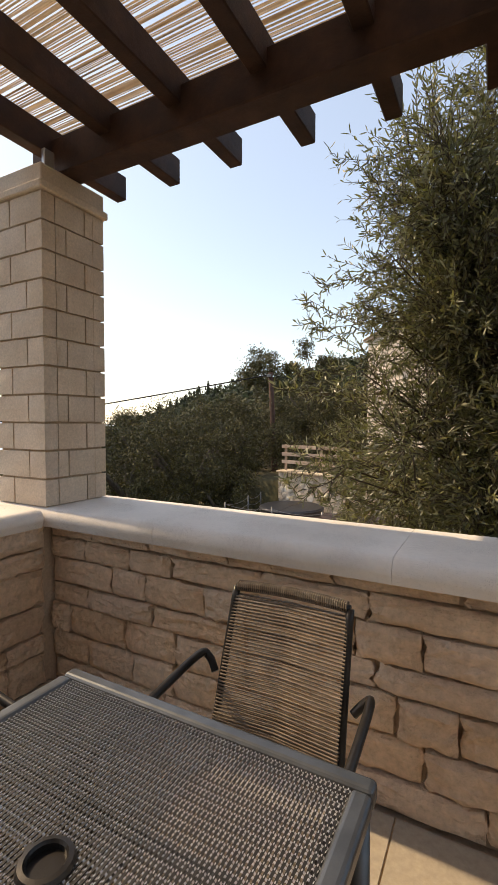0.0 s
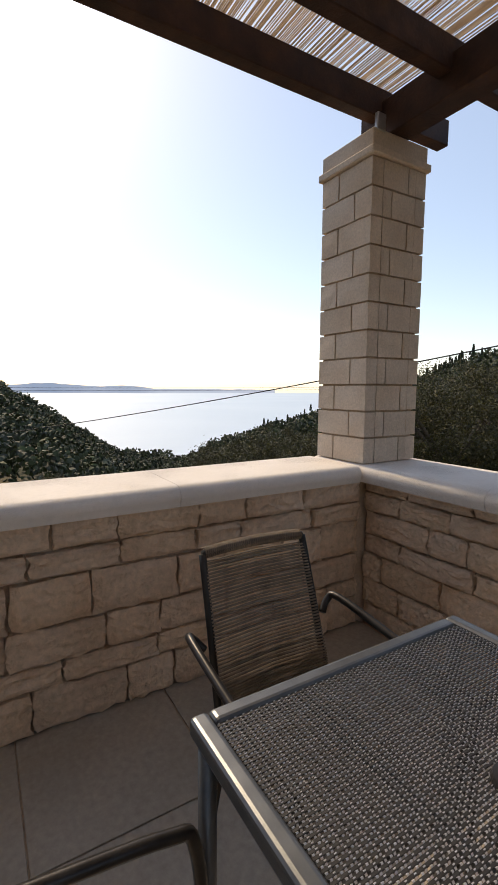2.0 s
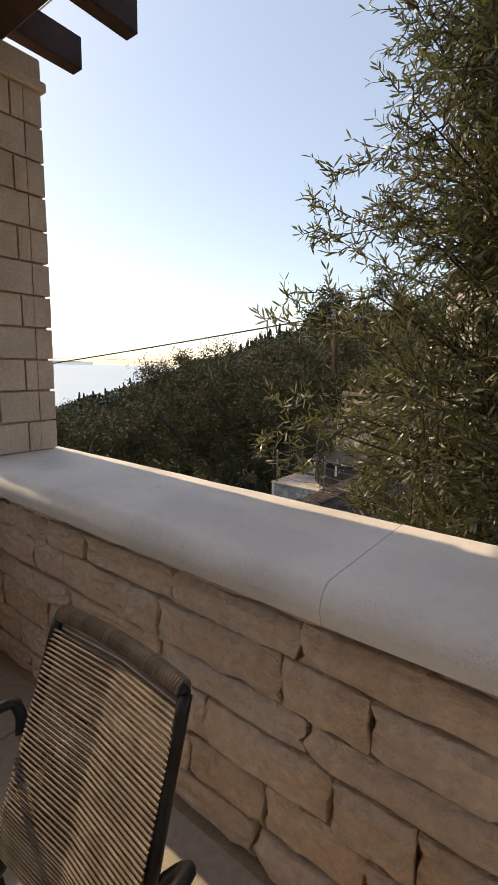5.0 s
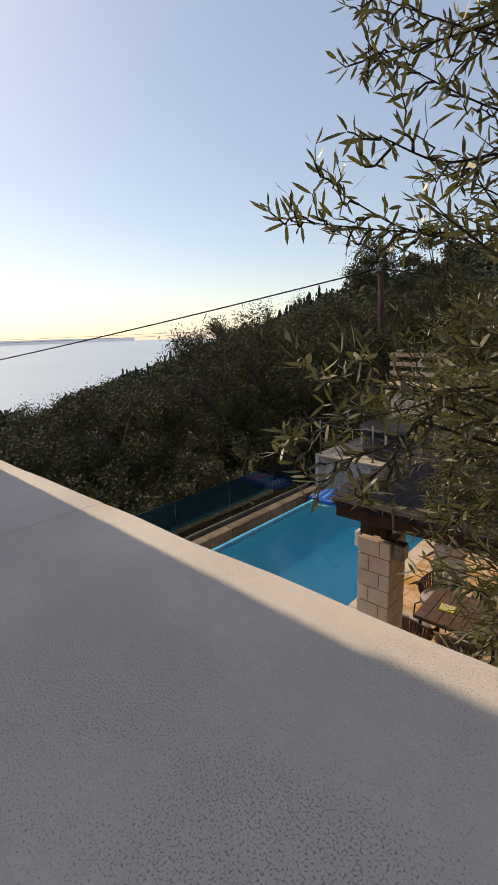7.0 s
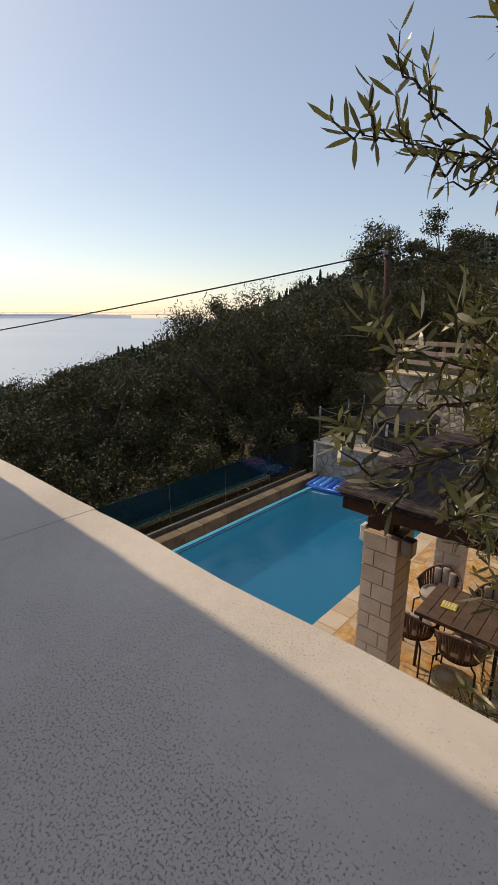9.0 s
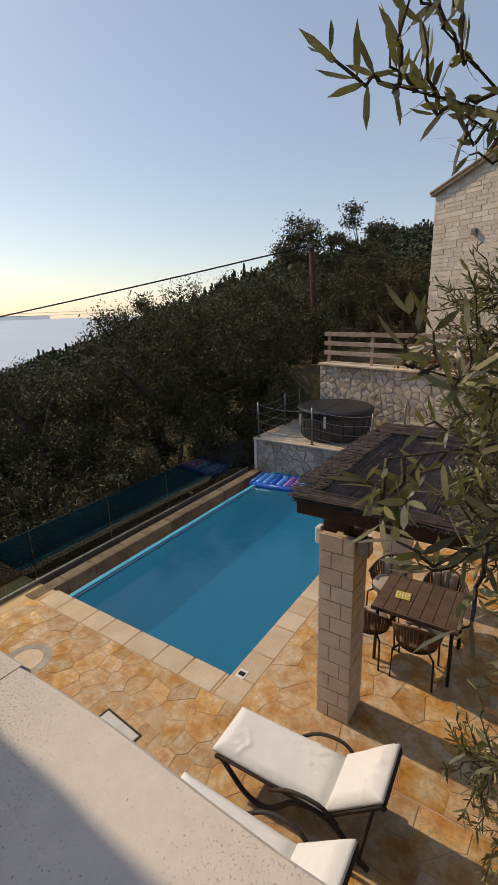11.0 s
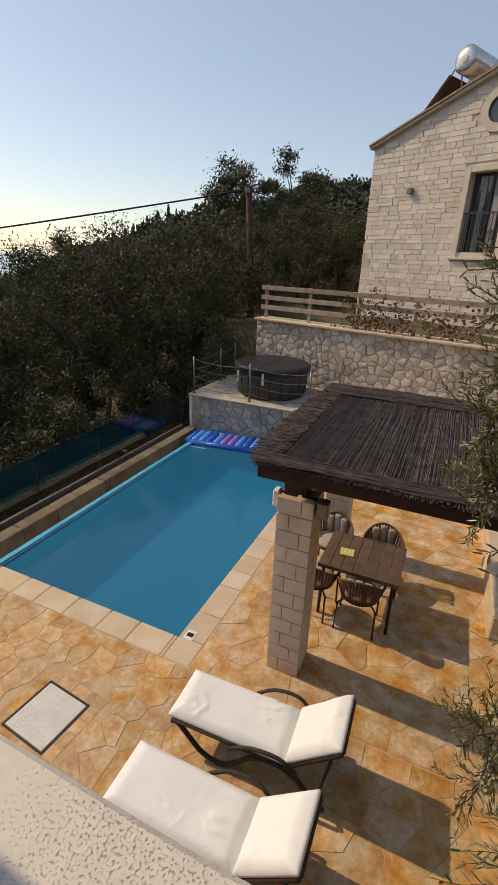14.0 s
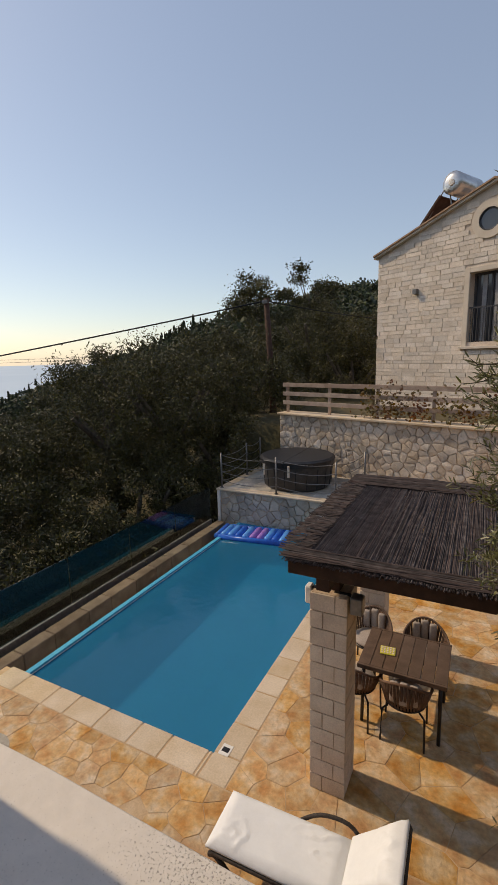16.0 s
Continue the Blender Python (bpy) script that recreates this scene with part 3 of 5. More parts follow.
def mesh_table():
    t = thing("garden_table", "grey metal garden table with a woven mesh top and parasol hole", "table", at=pose(1.440, -1.112, 0))
    w, d, f = 0.362, 0.358, 0.036
    for nm, b in (("frame_rail", (-w, w, d - f, d)), ("frame_rail", (-w, w, -d, -d + f)), ("frame_rail", (-w, -w + f, -d + f, d - f)), ("frame_rail", (w - f, w, -d + f, d - f))):
        part(nm, boxed(*b, 0.705, 0.742, 0.010, 3), "alu", t)
    bm = bmesh.new()
    weft = bmesh.new()
    # woven strands, over and under
    n = 80
    for i in range(n):
        x = -w + f + (2 * (w - f)) * (i + 0.5) / n
        if abs(x) < 0.03:
            segs = [(-d + f, -math.sqrt(max(0.0, 0.034 ** 2 - x * x))), (math.sqrt(max(0.0, 0.034 ** 2 - x * x)), d - f)]
        else:
            segs = [(-d + f, d - f)]
        for a, b in segs:
            box(bm, x - 0.0021, x + 0.0021, a, b, 0.734, 0.7365)
        y = -d + f + (2 * (d - f)) * (i + 0.5) / n
        if abs(y) < 0.03:
            segs = [(-w + f, -math.sqrt(max(0.0, 0.034 ** 2 - y * y))), (math.sqrt(max(0.0, 0.034 ** 2 - y * y)), w - f)]
        else:
            segs = [(-w + f, w - f)]
        for a, b in segs:
            m = max(2, round(2 * n * (b - a) / (2 * (w - f))))
            pts = [(a + (b - a) * q / m, y, 0.7352 + 0.0022 * math.cos(math.pi * (q + i))) for q in range(m + 1)]
            strip(weft, pts, 0.0020)
    part("warp_strand", bm, "weave", t, "dark grey woven synthetic mesh", kind="stuff")
    part("weft_strand", weft, "weft", t, "lighter grey woven strands, whitened to imitate sky glints", kind="stuff")
    bm = bmesh.new()
    lathe(bm, [(0.026, 0.58), (0.026, 0.741), (0.029, 0.745), (0.036, 0.744), (0.039, 0.738), (0.039, 0.733)], 28)
    part("hole_ring", bm, "steel_dark", t, "black plastic parasol ring")
    bm = bmesh.new()
    tube(bm, [(0, 0, 0.02), (0, 0, 0.69)], 0.018, 10)
    for sx, sy in ((1, 1), (1, -1), (-1, 1), (-1, -1)):
        bm2 = bmesh.new()
        tube(bm2, [(sx * (w - 0.025), sy * (d - 0.025), 0.705), (sx * (w - 0.02), sy * (d - 0.02), 0.0)], 0.017, 10)
        part("leg", bm2, "alu", t, smooth=True)
    bm.free()
    for s in (1, -1):
        part("stretcher", boxed(-w + 0.03, w - 0.03, s * 0.12 - 0.012, s * 0.12 + 0.012, 0.690, 0.706, 0.003), "alu", t)
    return t


mesh_table()


def cord_chair(m):
    """Metal armchair strung with cord; faces +y, back towards -y."""
    c = thing("cord_armchair", "dark metal garden armchair with taupe cord backrest and seat", "chair", "chairs round the terrace table", at=m)
    hw = 0.180
    back_b, back_t = Vector((0, -0.20, 0.43)), Vector((0, -0.335, 0.85))
    for s in (-1, 1):
        bm = bmesh.new()
        pts = smoothed([(s * hw, 0.22, 0.40), (s * hw, -0.16, 0.385), (s * hw, -0.215, 0.44), (s * hw * 0.97, -0.275, 0.65), (s * hw * 0.94, -0.335, 0.85)], 5)
        tube(bm, pts, 0.011, 8)
        part("side_rail", bm, "steel_dark", c, smooth=True)
        bm = bmesh.new()
        pts = smoothed([(s * 0.20, -0.265, 0.62), (s * 0.228, -0.275, 0.652), (s * 0.245, -0.24, 0.665), (s * 0.252, 0.0, 0.63), (s * 0.252, 0.16, 0.605), (s * 0.250, 0.20, 0.575), (s * 0.245, 0.215, 0.40), (s * 0.24, 0.225, 0.0)], 5)
        tube(bm, pts, 0.0115, 8)
        part("arm_and_front_leg", bm, "steel_dark", c, smooth=True)
        bm = bmesh.new()
        tube(bm, [(s * hw, -0.19, 0.40), (s * 0.205, -0.26, 0.0)], 0.011, 8)
        part("back_leg", bm, "steel_dark", c, smooth=True)
    bm = bmesh.new()
    tube(bm, smoothed([(-hw * 0.94, -0.335, 0.85), (0, -0.345, 0.856), (hw * 0.94, -0.335, 0.85)], 4), 0.011, 8)
    part("top_rail", bm, "steel_dark", c, smooth=True)
    bm = bmesh.new()
    k = 0
    x = -hw * 0.9
    while x < hw * 0.9:
        ring = []
        yy = -0.337 - 0.009 * (1 - (x / hw) ** 2)
        zz = 0.851 + 0.006 * (1 - (x / hw) ** 2)
        tube(bm, [(x + 0.0035 * math.sin(0.3), yy + 0.0145 * math.cos(a), zz + 0.0145 * math.sin(a)) for a in [i * math.tau / 8 for i in range(9)]], 0.0026, 4, cap=False)
        x += 0.0062
    part("rail_wrapping", bm, "cord", c, "taupe cord wound round the top rail", kind="stuff")
    bm = bmesh.new()
    rr = random.Random(3)
    n = 50
    for i in range(n):
        t = 0.015 + 0.965 * i / (n - 1)
        if t < 0.28:
            q = t / 0.28
            y, z = -0.205 - 0.02 * q, 0.43 + 0.10 * q
        else:
            q = (t - 0.28) / 0.72
            y, z = -0.225 - 0.107 * q, 0.53 + 0.305 * q
        hx = hw * (1 - 0.06 * t)
        for off in (0.008, -0.009):
            pts = [(-hx, y + off, z), (0, y + off - 0.012, z + rr.uniform(-0.0015, 0.0015)), (hx, y + off, z)]
            tube(bm, pts, 0.0027, 5, cap=False)
    part("cord_back", bm, "cord", c, "taupe cord strung across the back", kind="stuff")
    bm = bmesh.new()
    for i in range(46):
        y = -0.17 + 0.38 * i / 45
        tube(bm, [(-hw, y, 0.40), (0, y, 0.385), (hw, y, 0.40)], 0.003, 5, cap=False)
    part("cord_seat", bm, "cord", c, "taupe cord strung across the seat", kind="stuff")
    bm = bmesh.new()
    tube(bm, [(-hw, 0.22, 0.40), (hw, 0.22, 0.40)], 0.011, 8)
    part("front_rail", bm, "steel_dark", c, smooth=True)
    return c


chair = cord_chair(pose(1.468, -0.692, 0, 0, 0, 179.5))
copy_thing(chair, pose(0.990, -1.073, 0, 0, 0, -89.5))
copy_thing(chair, pose(1.395, -1.69, 0, 0, 0, 0))

# ---- pool deck ----
deck = tagged(part("deck", boxed(-5.6, 3.6, 0.38, 3.63, -3.1, DECK - 0.002), "joint"), "mortar bed of the sunny flagstone pool deck", "deck", kind="structure")
deck_e = tagged(part("deck_east", boxed(-1.50, 3.6, 3.632, 12.4, -3.1, DECK - 0.002), "joint"), "mortar bed of the flagstones beside the pool", "deck", kind="structure")
PX0, PX1, PY0, PY1 = -4.46, -1.49, 3.65, 9.86
bm = bmesh.new()
z0, z1 = -3.75, DECK - 0.03
vs = [bm.verts.new(p) for p in ((PX0, PY0, z0), (PX1, PY0, z0), (PX1, PY1, z0), (PX0, PY1, z0), (PX0, PY0, z1), (PX1, PY0, z1), (PX1, PY1, z1), (PX0, PY1, z1))]
for f in ((0, 1, 2, 3), (0, 4, 5, 1), (1, 5, 6, 2), (2, 6, 7, 3), (3, 7, 4, 0)):
    bm.faces.new([vs[i] for i in f])
shell = part("pool_shell", bm, "pool")
so = shell.modifiers.new("thick", 'SOLIDIFY')
so.thickness, so.offset = 0.12, -1
tagged(shell, "turquoise lining of the rectangular swimming pool", "pool", kind="structure")
bm = bmesh.new()
bmesh.ops.create_grid(bm, x_segments=30, y_segments=60, size=0.5)
for v in bm.verts:
    v.co = Vector(((PX0 + PX1) / 2 + v.co.x * (PX1 - PX0), (PY0 + PY1) / 2 + v.co.y * (PY1 - PY0), -2.875))
w = tagged(part("pool_water", bm, "water", smooth=True), "clear turquoise pool water, nearly still", "water", kind="structure")
w.visible_shadow = False
tagged(part("pool_rim", boxed(PX0 - 0.12, PX0 + 0.004, PY0, PY1, -3.4, -2.862, 0.006), "white"), "white overflow rim of the infinity pool", "pool rim", kind="structure")
tagged(part("gutter", boxed(PX0 - 0.40, PX0 - 0.12, PY0 - 0.3, PY1, -3.5, -3.28), "gutter"), "dark overflow gutter beside the pool", "gutter", kind="structure")
kerb = thing("overflow_kerb", "tan stone kerb along the overflow gutter, tree shade painted in", "kerb", kind="structure")
y = PY0 - 0.35
while y < PY1 - 0.1:
    l = min(rng.uniform(0.5, 0.8), PY1 - y)
    part("kerb_stone", boxed(PX0 - 0.62, PX0 - 0.38, y + 0.003, y + l - 0.003, -3.5, -2.795, 0.012), "kerb", kerb)
    y += l
grate = thing("drain_grate", "pale square drain grate on the pool floor", "grate", at=pose(-2.70, 4.02, -3.745))
for i in range(6):
    part("bar", boxed(-0.15, 0.15, -0.15 + i * 0.055, -0.12 + i * 0.055, 0, 0.012), "white", grate)
# glass balustrade
bal = thing("glass_balustrade", "low green-tinted frameless glass balustrade beside the pool", "balustrade", kind="structure")
part("base_rail", boxed(-5.26, -5.18, 0.6, 9.66, -2.95, -2.74, 0.006), "rail", bal)
y = 0.6
while y < 9.5:
    p = part("pane", boxed(-5.226, -5.214, y + 0.01, y + 1.5, -2.74, -1.90, 0.002), "glass", bal)
    p.visible_shadow = False
    y += 1.51

# pool edge stones
edge = thing("pool_edging", "tan cut stone edging round the pool", "edging", kind="structure")
y = PY0 - 0.31
while y < PY1 - 0.05:
    l = min(rng.uniform(0.32, 0.6), PY1 - y)
    part("edge_stone", boxed(PX1 - 0.02, PX1 + 0.30, y + 0.004, y + l - 0.004, -2.9, DECK + 0.002, 0.01), "poolstone", edge)
    y += l
x = PX0 - 0.3
while x < PX1 - 0.03:
    l = min(rng.uniform(0.32, 0.6), PX1 - 0.024 - x)
    part("edge_stone", boxed(x + 0.004, x + l - 0.004, PY0 - 0.31, PY0 + 0.02, -2.9, DECK + 0.002, 0.01), "poolstone", edge)
    x += l
tagged(part("depth_mark", boxed(PX1 + 0.03, PX1 + 0.15, PY0 + 0.02, PY0 + 0.16, DECK + 0.001, DECK + 0.007, 0.001), "white", edge), "small white depth tile")
part("depth_digits", boxed(PX1 + 0.05, PX1 + 0.13, PY0 + 0.06, PY0 + 0.12, DECK + 0.0072, DECK + 0.0085), "steel_dark", edge)

# access hatch and round inlay
hatch = thing("access_hatch", "square chequered steel access hatch in the paving", "hatch", at=pose(-2.10, 2.31, DECK, 0, 0, -5))
part("plate", boxed(-0.25, 0.25, -0.25, 0.25, -0.015, 0.006, 0.003), "hatch", hatch)
# Near-black bars stand in for the dark gap round the plate.
for a, b in ((-0.275, -0.255), (0.255, 0.275)):
    part("rim", boxed(a, b, -0.275, 0.275, -0.015, 0.002), "gutter", hatch)
    part("rim", boxed(-0.254, 0.254, a, b, -0.015, 0.002), "gutter", hatch)
bm = bmesh.new()
for i in range(14):
    for j in range(14):
        m2 = Matrix.Translation((-0.22 + i * 0.034, -0.22 + j * 0.034, 0.0062)) @ Matrix.Rotation(0.785 if (i + j) % 2 else -0.785, 4, 'Z')
        box(bm, -0.011, 0.011, -0.003, 0.003, 0, 0.002, m=m2)
part("tread_lug", bm, "hatch", hatch, kind="stuff")
hatch2 = copy_thing(hatch, pose(-3.10, 1.95, DECK))
ring = thing("round_drain_cover", "pale round cover with a grey ring in the paving", "drain cover", at=pose(-3.78, 2.55, DECK))
bm = bmesh.new()
lathe(bm, [(0.19, -0.01), (0.19, 0.005), (0.29, 0.005), (0.29, -0.01)], 32)
part("ring", bm, "rubble_grey", ring)
bm = bmesh.new()
lathe(bm, [(0.001, 0.004), (0.185, 0.004), (0.185, -0.01)], 32)
part("disc", bm, "poolstone", ring)

# air mattress
lilo = thing("air_mattress", "blue and mauve inflatable air mattress floating in the pool", "air mattress", at=pose(-3.78, 9.36, -2.875, 0, 0, 7))
for i in range(9):
    bm = bmesh.new()
    x = -0.72 + i * 0.18
    tube(bm, [(x, -0.30, 0.03), (x, -0.27, 0.045), (x, 0.27, 0.045), (x, 0.30, 0.03)], [0.05, 0.085, 0.085, 0.05], 10)
    part("air_tube", bm, ("mat_light", "mat_light", "mat_blue", "mat_light", "mat_pink", "mat_pink", "mat_light", "mat_blue", "mat_light")[i], lilo, smooth=True)
for s in (-1, 1):
    bm = bmesh.new()
    tube(bm, [(-0.82, s * 0.35, 0.03), (0.82, s * 0.35, 0.03)], 0.065, 10)
    part("side_tube", bm, "mat_blue", lilo, smooth=True)
bm = bmesh.new()
tube(bm, [(-0.86, -0.34, 0.03), (-0.86, 0.34, 0.03)], 0.085, 10)
part("pillow", bm, "mat_blue", lilo, smooth=True)

# jacuzzi platform
JZ = -1.97
plat = tagged(part("platform", boxed(-5.05, -1.55, 9.93, 12.6, -4.4, JZ - 0.05), "mortar"), "raised stone-faced platform behind the pool", "platform", kind="structure")
pave = thing("platform_paving", "pale stone paving with white edging on the raised platform", "paving", kind="structure")
part("edging", boxed(-5.14, -1.50, 9.85, 10.10, JZ - 0.05, JZ, 0.01), "poolstone", pave)
part("edging", boxed(-5.14, -4.90, 10.102, 12.4, JZ - 0.05, JZ, 0.01), "poolstone", pave)
for i in range(6):
    for j in range(5):
        part("slab", boxed(-4.896 + i * 0.565, -4.896 + i * 0.565 + 0.558, 10.104 + j * 0.47, 10.104 + j * 0.47 + 0.463, JZ - 0.05, JZ - 0.002, 0.004), "rubble_grey", pave)
tagged(part("platform_end", boxed(-5.13, -5.052, 9.88, 12.4, -4.4, JZ - 0.052), "white"), "pale rendered end wall of the platform", "wall", kind="structure")

# hot tub
tub = thing("hot_tub", "round dark grey hot tub with a folded black cover", "hot tub", at=pose(-3.36, 11.05, JZ))
bm = bmesh.new()
lathe(bm, [(0.80, 0.0), (0.86, 0.05), (0.91, 0.55), (0.93, 0.62), (0.90, 0.66)], 40)
part("shell", bm, "tub", tub, smooth=True)
for i in range(20):
    a = i * math.tau / 20
    bm = bmesh.new()
    tube(bm, [(0.865 * math.cos(a), 0.865 * math.sin(a), 0.06), (0.912 * math.cos(a), 0.912 * math.sin(a), 0.56)], 0.012, 6)
    part("panel_seam", bm, "lid", tub)
for s in (0, 1):
    bm = bmesh.new()
    lo, hi, up = [], [], []
    for k in range(17):
        a = math.pi * k / 16 + s * math.pi + math.pi / 2
        o = 0.008 * (-1 if s == 0 else 1)
        x, y = math.cos(a), math.sin(a)
        lo.append(bm.verts.new((0.95 * x + o, 0.95 * y, 0.62)))
        hi.append(bm.verts.new((0.97 * x + o, 0.97 * y, 0.75)))
        up.append(bm.verts.new((0.90 * x + o, 0.90 * y, 0.79)))
    for q, w2 in ((lo, hi), (hi, up)):
        for k in range(16):
            bm.faces.new((q[k], q[k + 1], w2[k + 1], w2[k]))
        bm.faces.new((q[16], q[0], w2[0], w2[16]))
    bm.faces.new(up)
    bmesh.ops.recalc_face_normals(bm, faces=bm.faces)
    part("cover_half", bm, "lid", tub, "black padded vinyl cover")
part("cover_strap", boxed(-0.55, -0.50, -0.955, -0.93, 0.42, 0.70, 0.004), "sill", tub)
part("cover_strap", boxed(0.12, 0.17, -1.0, -0.965, 0.42, 0.70, 0.004), "sill", tub)

# cable railing
rail = thing("cable_railing", "brushed steel posts with sagging grey ropes round the platform", "railing", kind="structure")
posts = [(-5.03, 9.97), (-3.50, 9.97), (-2.02, 9.97), (-1.66, 11.3), (-5.03, 11.4), (-5.03, 12.3)]
for x, y in posts:
    bm = bmesh.new()
    tube(bm, [(x, y, JZ), (x, y, JZ + 0.92)], 0.022, 10)
    post = part("post", bm, "rail", rail, smooth=True)
    bm = bmesh.new()
    lathe(bm, [(0.05, 0.0), (0.05, 0.012), (0.022, 0.02)], 12, (x, y, JZ))
    part("foot_plate", bm, "rail", post)
for a, b in ((0, 1), (1, 2), (2, 3), (0, 4), (4, 5)):
    for z in (0.20, 0.42, 0.64, 0.86):
        p, q = posts[a], posts[b]
        pts = [(p[0] + (q[0] - p[0]) * t, p[1] + (q[1] - p[1]) * t, JZ + z - 0.085 * 4 * t * (1 - t)) for t in [i / 10 for i in range(11)]]
        bm = bmesh.new()
        tube(bm, pts, 0.008, 6)
        part("rope", bm, "rail", rail, smooth=True)

# retaining wall behind, running slightly towards the viewer
WA = radians(-14)
RW = Matrix.Translation((-4.50, 12.55, 0.07)) @ Matrix.Rotation(WA, 4, 'Z')
bm = bmesh.new()
box(bm, 0.04, 8.6, 0.06, 0.55, -4.2, -0.43, m=RW)
ret = tagged(part("retaining_wall", bm, "house_mortar"), "high retaining wall of irregular beige rubble stone", "wall", kind="structure")
cap = thing("wall_cap", "flat tan capping slabs on the retaining wall", "capping", kind="structure")
x = -0.04
while x < 8.5:
    l = rng.uniform(0.5, 0.8)
    bm = bmesh.new()
    box(bm, x + 0.003, x + l - 0.003, -0.06, 0.58, -0.43, -0.37, 0.01, m=RW)
    part("cap_slab", bm, "poolstone", cap)
    x += l

# slatted fence on the wall
fence = thing("slatted_fence", "weathered three-board timber fence on the retaining wall", "fence", kind="structure")
for i in range(6):
    x = 0.12 + i * 1.42
    bm = bmesh.new()
    box(bm, x, x + 0.07, 0.20, 0.27, -0.37, 0.50, 0.005, m=RW)
    part("post", bm, "fence", fence)
for i in range(5):
    for z in (-0.14, 0.12, 0.38):
        x = 0.02 + i * 1.42
        bm = bmesh.new()
        box(bm, x + 0.004, x + 1.416, 0.165, 0.195, z, z + 0.115, 0.004, m=RW)
        part("board", bm, "fence", fence)

# ---- stone house behind ----
HA = radians(-27)
HM = Matrix.Translation((-2.66, 17.25, 0)) @ Matrix.Rotation(HA, 4, 'Z')     # u to the right along the facade, -y outwards


def in_house(u0, u1, v0, v1, z0, z1, bev=0.0):
    bm = bmesh.new()
    box(bm, u0, u1, v0, v1, z0, z1, bev, m=HM)
    return bm


house = thing("stone_house", "two-storey pale stone house with a gable and round window", "house")
UE, ZE, UA, ZA, UW = 0.0, 4.70, 3.95, 5.98, 7.9
WU0, WU1, WZ0, WZ1 = 3.35, 4.42, 1.62, 3.62
RU, RZ, RR = 3.82, 5.00, 0.31


def gable_z(u):
    return ZE + (ZA - ZE) * (1 - abs(u - UA) / (UA - UE))


def free_of_openings(u0, u1, z0, z1):
    if u1 > WU0 - 0.16 and u0 < WU1 + 0.16 and z1 > WZ0 - 0.14 and z0 < WZ1 + 0.16:
        return False
    cu, cz = (u0 + u1) / 2, (z0 + z1) / 2
    return math.hypot(cu - RU, cz - RZ) > RR + 0.25


# wall of strips, open at the window
bm = bmesh.new()
for u0, u1, zl, zh in ((0.04, WU0, -1.2, None), (WU1, UW, -1.2, None), (WU0, WU1, -1.2, WZ0), (WU0, WU1, WZ1, None)):
    a, b = (UE if u0 < UA else u0), u1
    prof = [(u0, zl), (u1, zl)]
    if zh is None:
        prof.append((u1, gable_z(u1) - 0.08))
        if u0 < UA < u1:
            prof.append((UA, ZA - 0.08))
        prof.append((u0, gable_z(u0) - 0.08))
    else:
        prof += [(u1, zh), (u0, zh)]
    f = [bm.verts.new(HM @ Vector((u, 0.016, z))) for u, z in prof]
    bk = [bm.verts.new(HM @ Vector((u, 0.55, z))) for u, z in prof]
    bm.faces.new(f)
    bm.faces.new(bk[::-1])
    for k in range(len(prof)):
        bm.faces.new((f[k], bk[k], bk[(k + 1) % len(prof)], f[(k + 1) % len(prof)]))
bmesh.ops.recalc_face_normals(bm, faces=bm.faces)
part("front_wall", bm, "house_mortar", house)
part("side_wall", in_house(0.05, 0.5, 0.552, 7.5, -1.2, ZE - 0.05), "house_mortar", house)
part("side_wall", in_house(UW - 0.5, UW, 0.552, 7.5, -1.2, ZE - 0.05), "house_mortar", house)
part("back_wall", in_house(0.05, UW, 7.502, 8.0, -1.2, ZE - 0.05), "house_mortar", house)
# courses of squared stone
bm = bmesh.new()
rr = random.Random(11)
z = -0.9
while z < ZA - 0.15:
    h = rr.uniform(0.10, 0.18)
    u = -rr.uniform(0.0, 0.25)
    while u < UW:
        l = rr.uniform(0.2, 0.62)
        a, b = max(u, 0.0), min(u + l, UW)
        if z + h > WZ0 - 0.14 and z < WZ1 + 0.16:
            if a < WU0 - 0.17 < b:
                b = WU0 - 0.165
            elif a < WU1 + 0.17 < b:
                a = WU1 + 0.165
        top = min(gable_z(a), gable_z(b)) - 0.1
        if b - a > 0.08 and z + h < top and free_of_openings(a, b, z, z + h):
            d = rr.uniform(0.0, 0.014)
            box(bm, a + 0.006, b - 0.006, -d, 0.05, z + 0.005, z + h - 0.005, m=HM)
        u += l
    z += h
part("squared_stone", bm, "house", house, kind="stuff", label="pale squared stones in uneven courses")
bm = bmesh.new()
z = -0.9
while z < ZE - 0.25:
    h = rr.uniform(0.11, 0.2)
    v = 0.06
    while v < 7.4:
        l = rr.uniform(0.25, 0.6)
        d = rr.uniform(0, 0.03)
        box(bm, -d, 0.06, v + 0.008, v + l - 0.008, z + 0.007, z + h - 0.007, m=HM)
        v += l
    z += h
part("side_stone", bm, "house", house, kind="stuff")
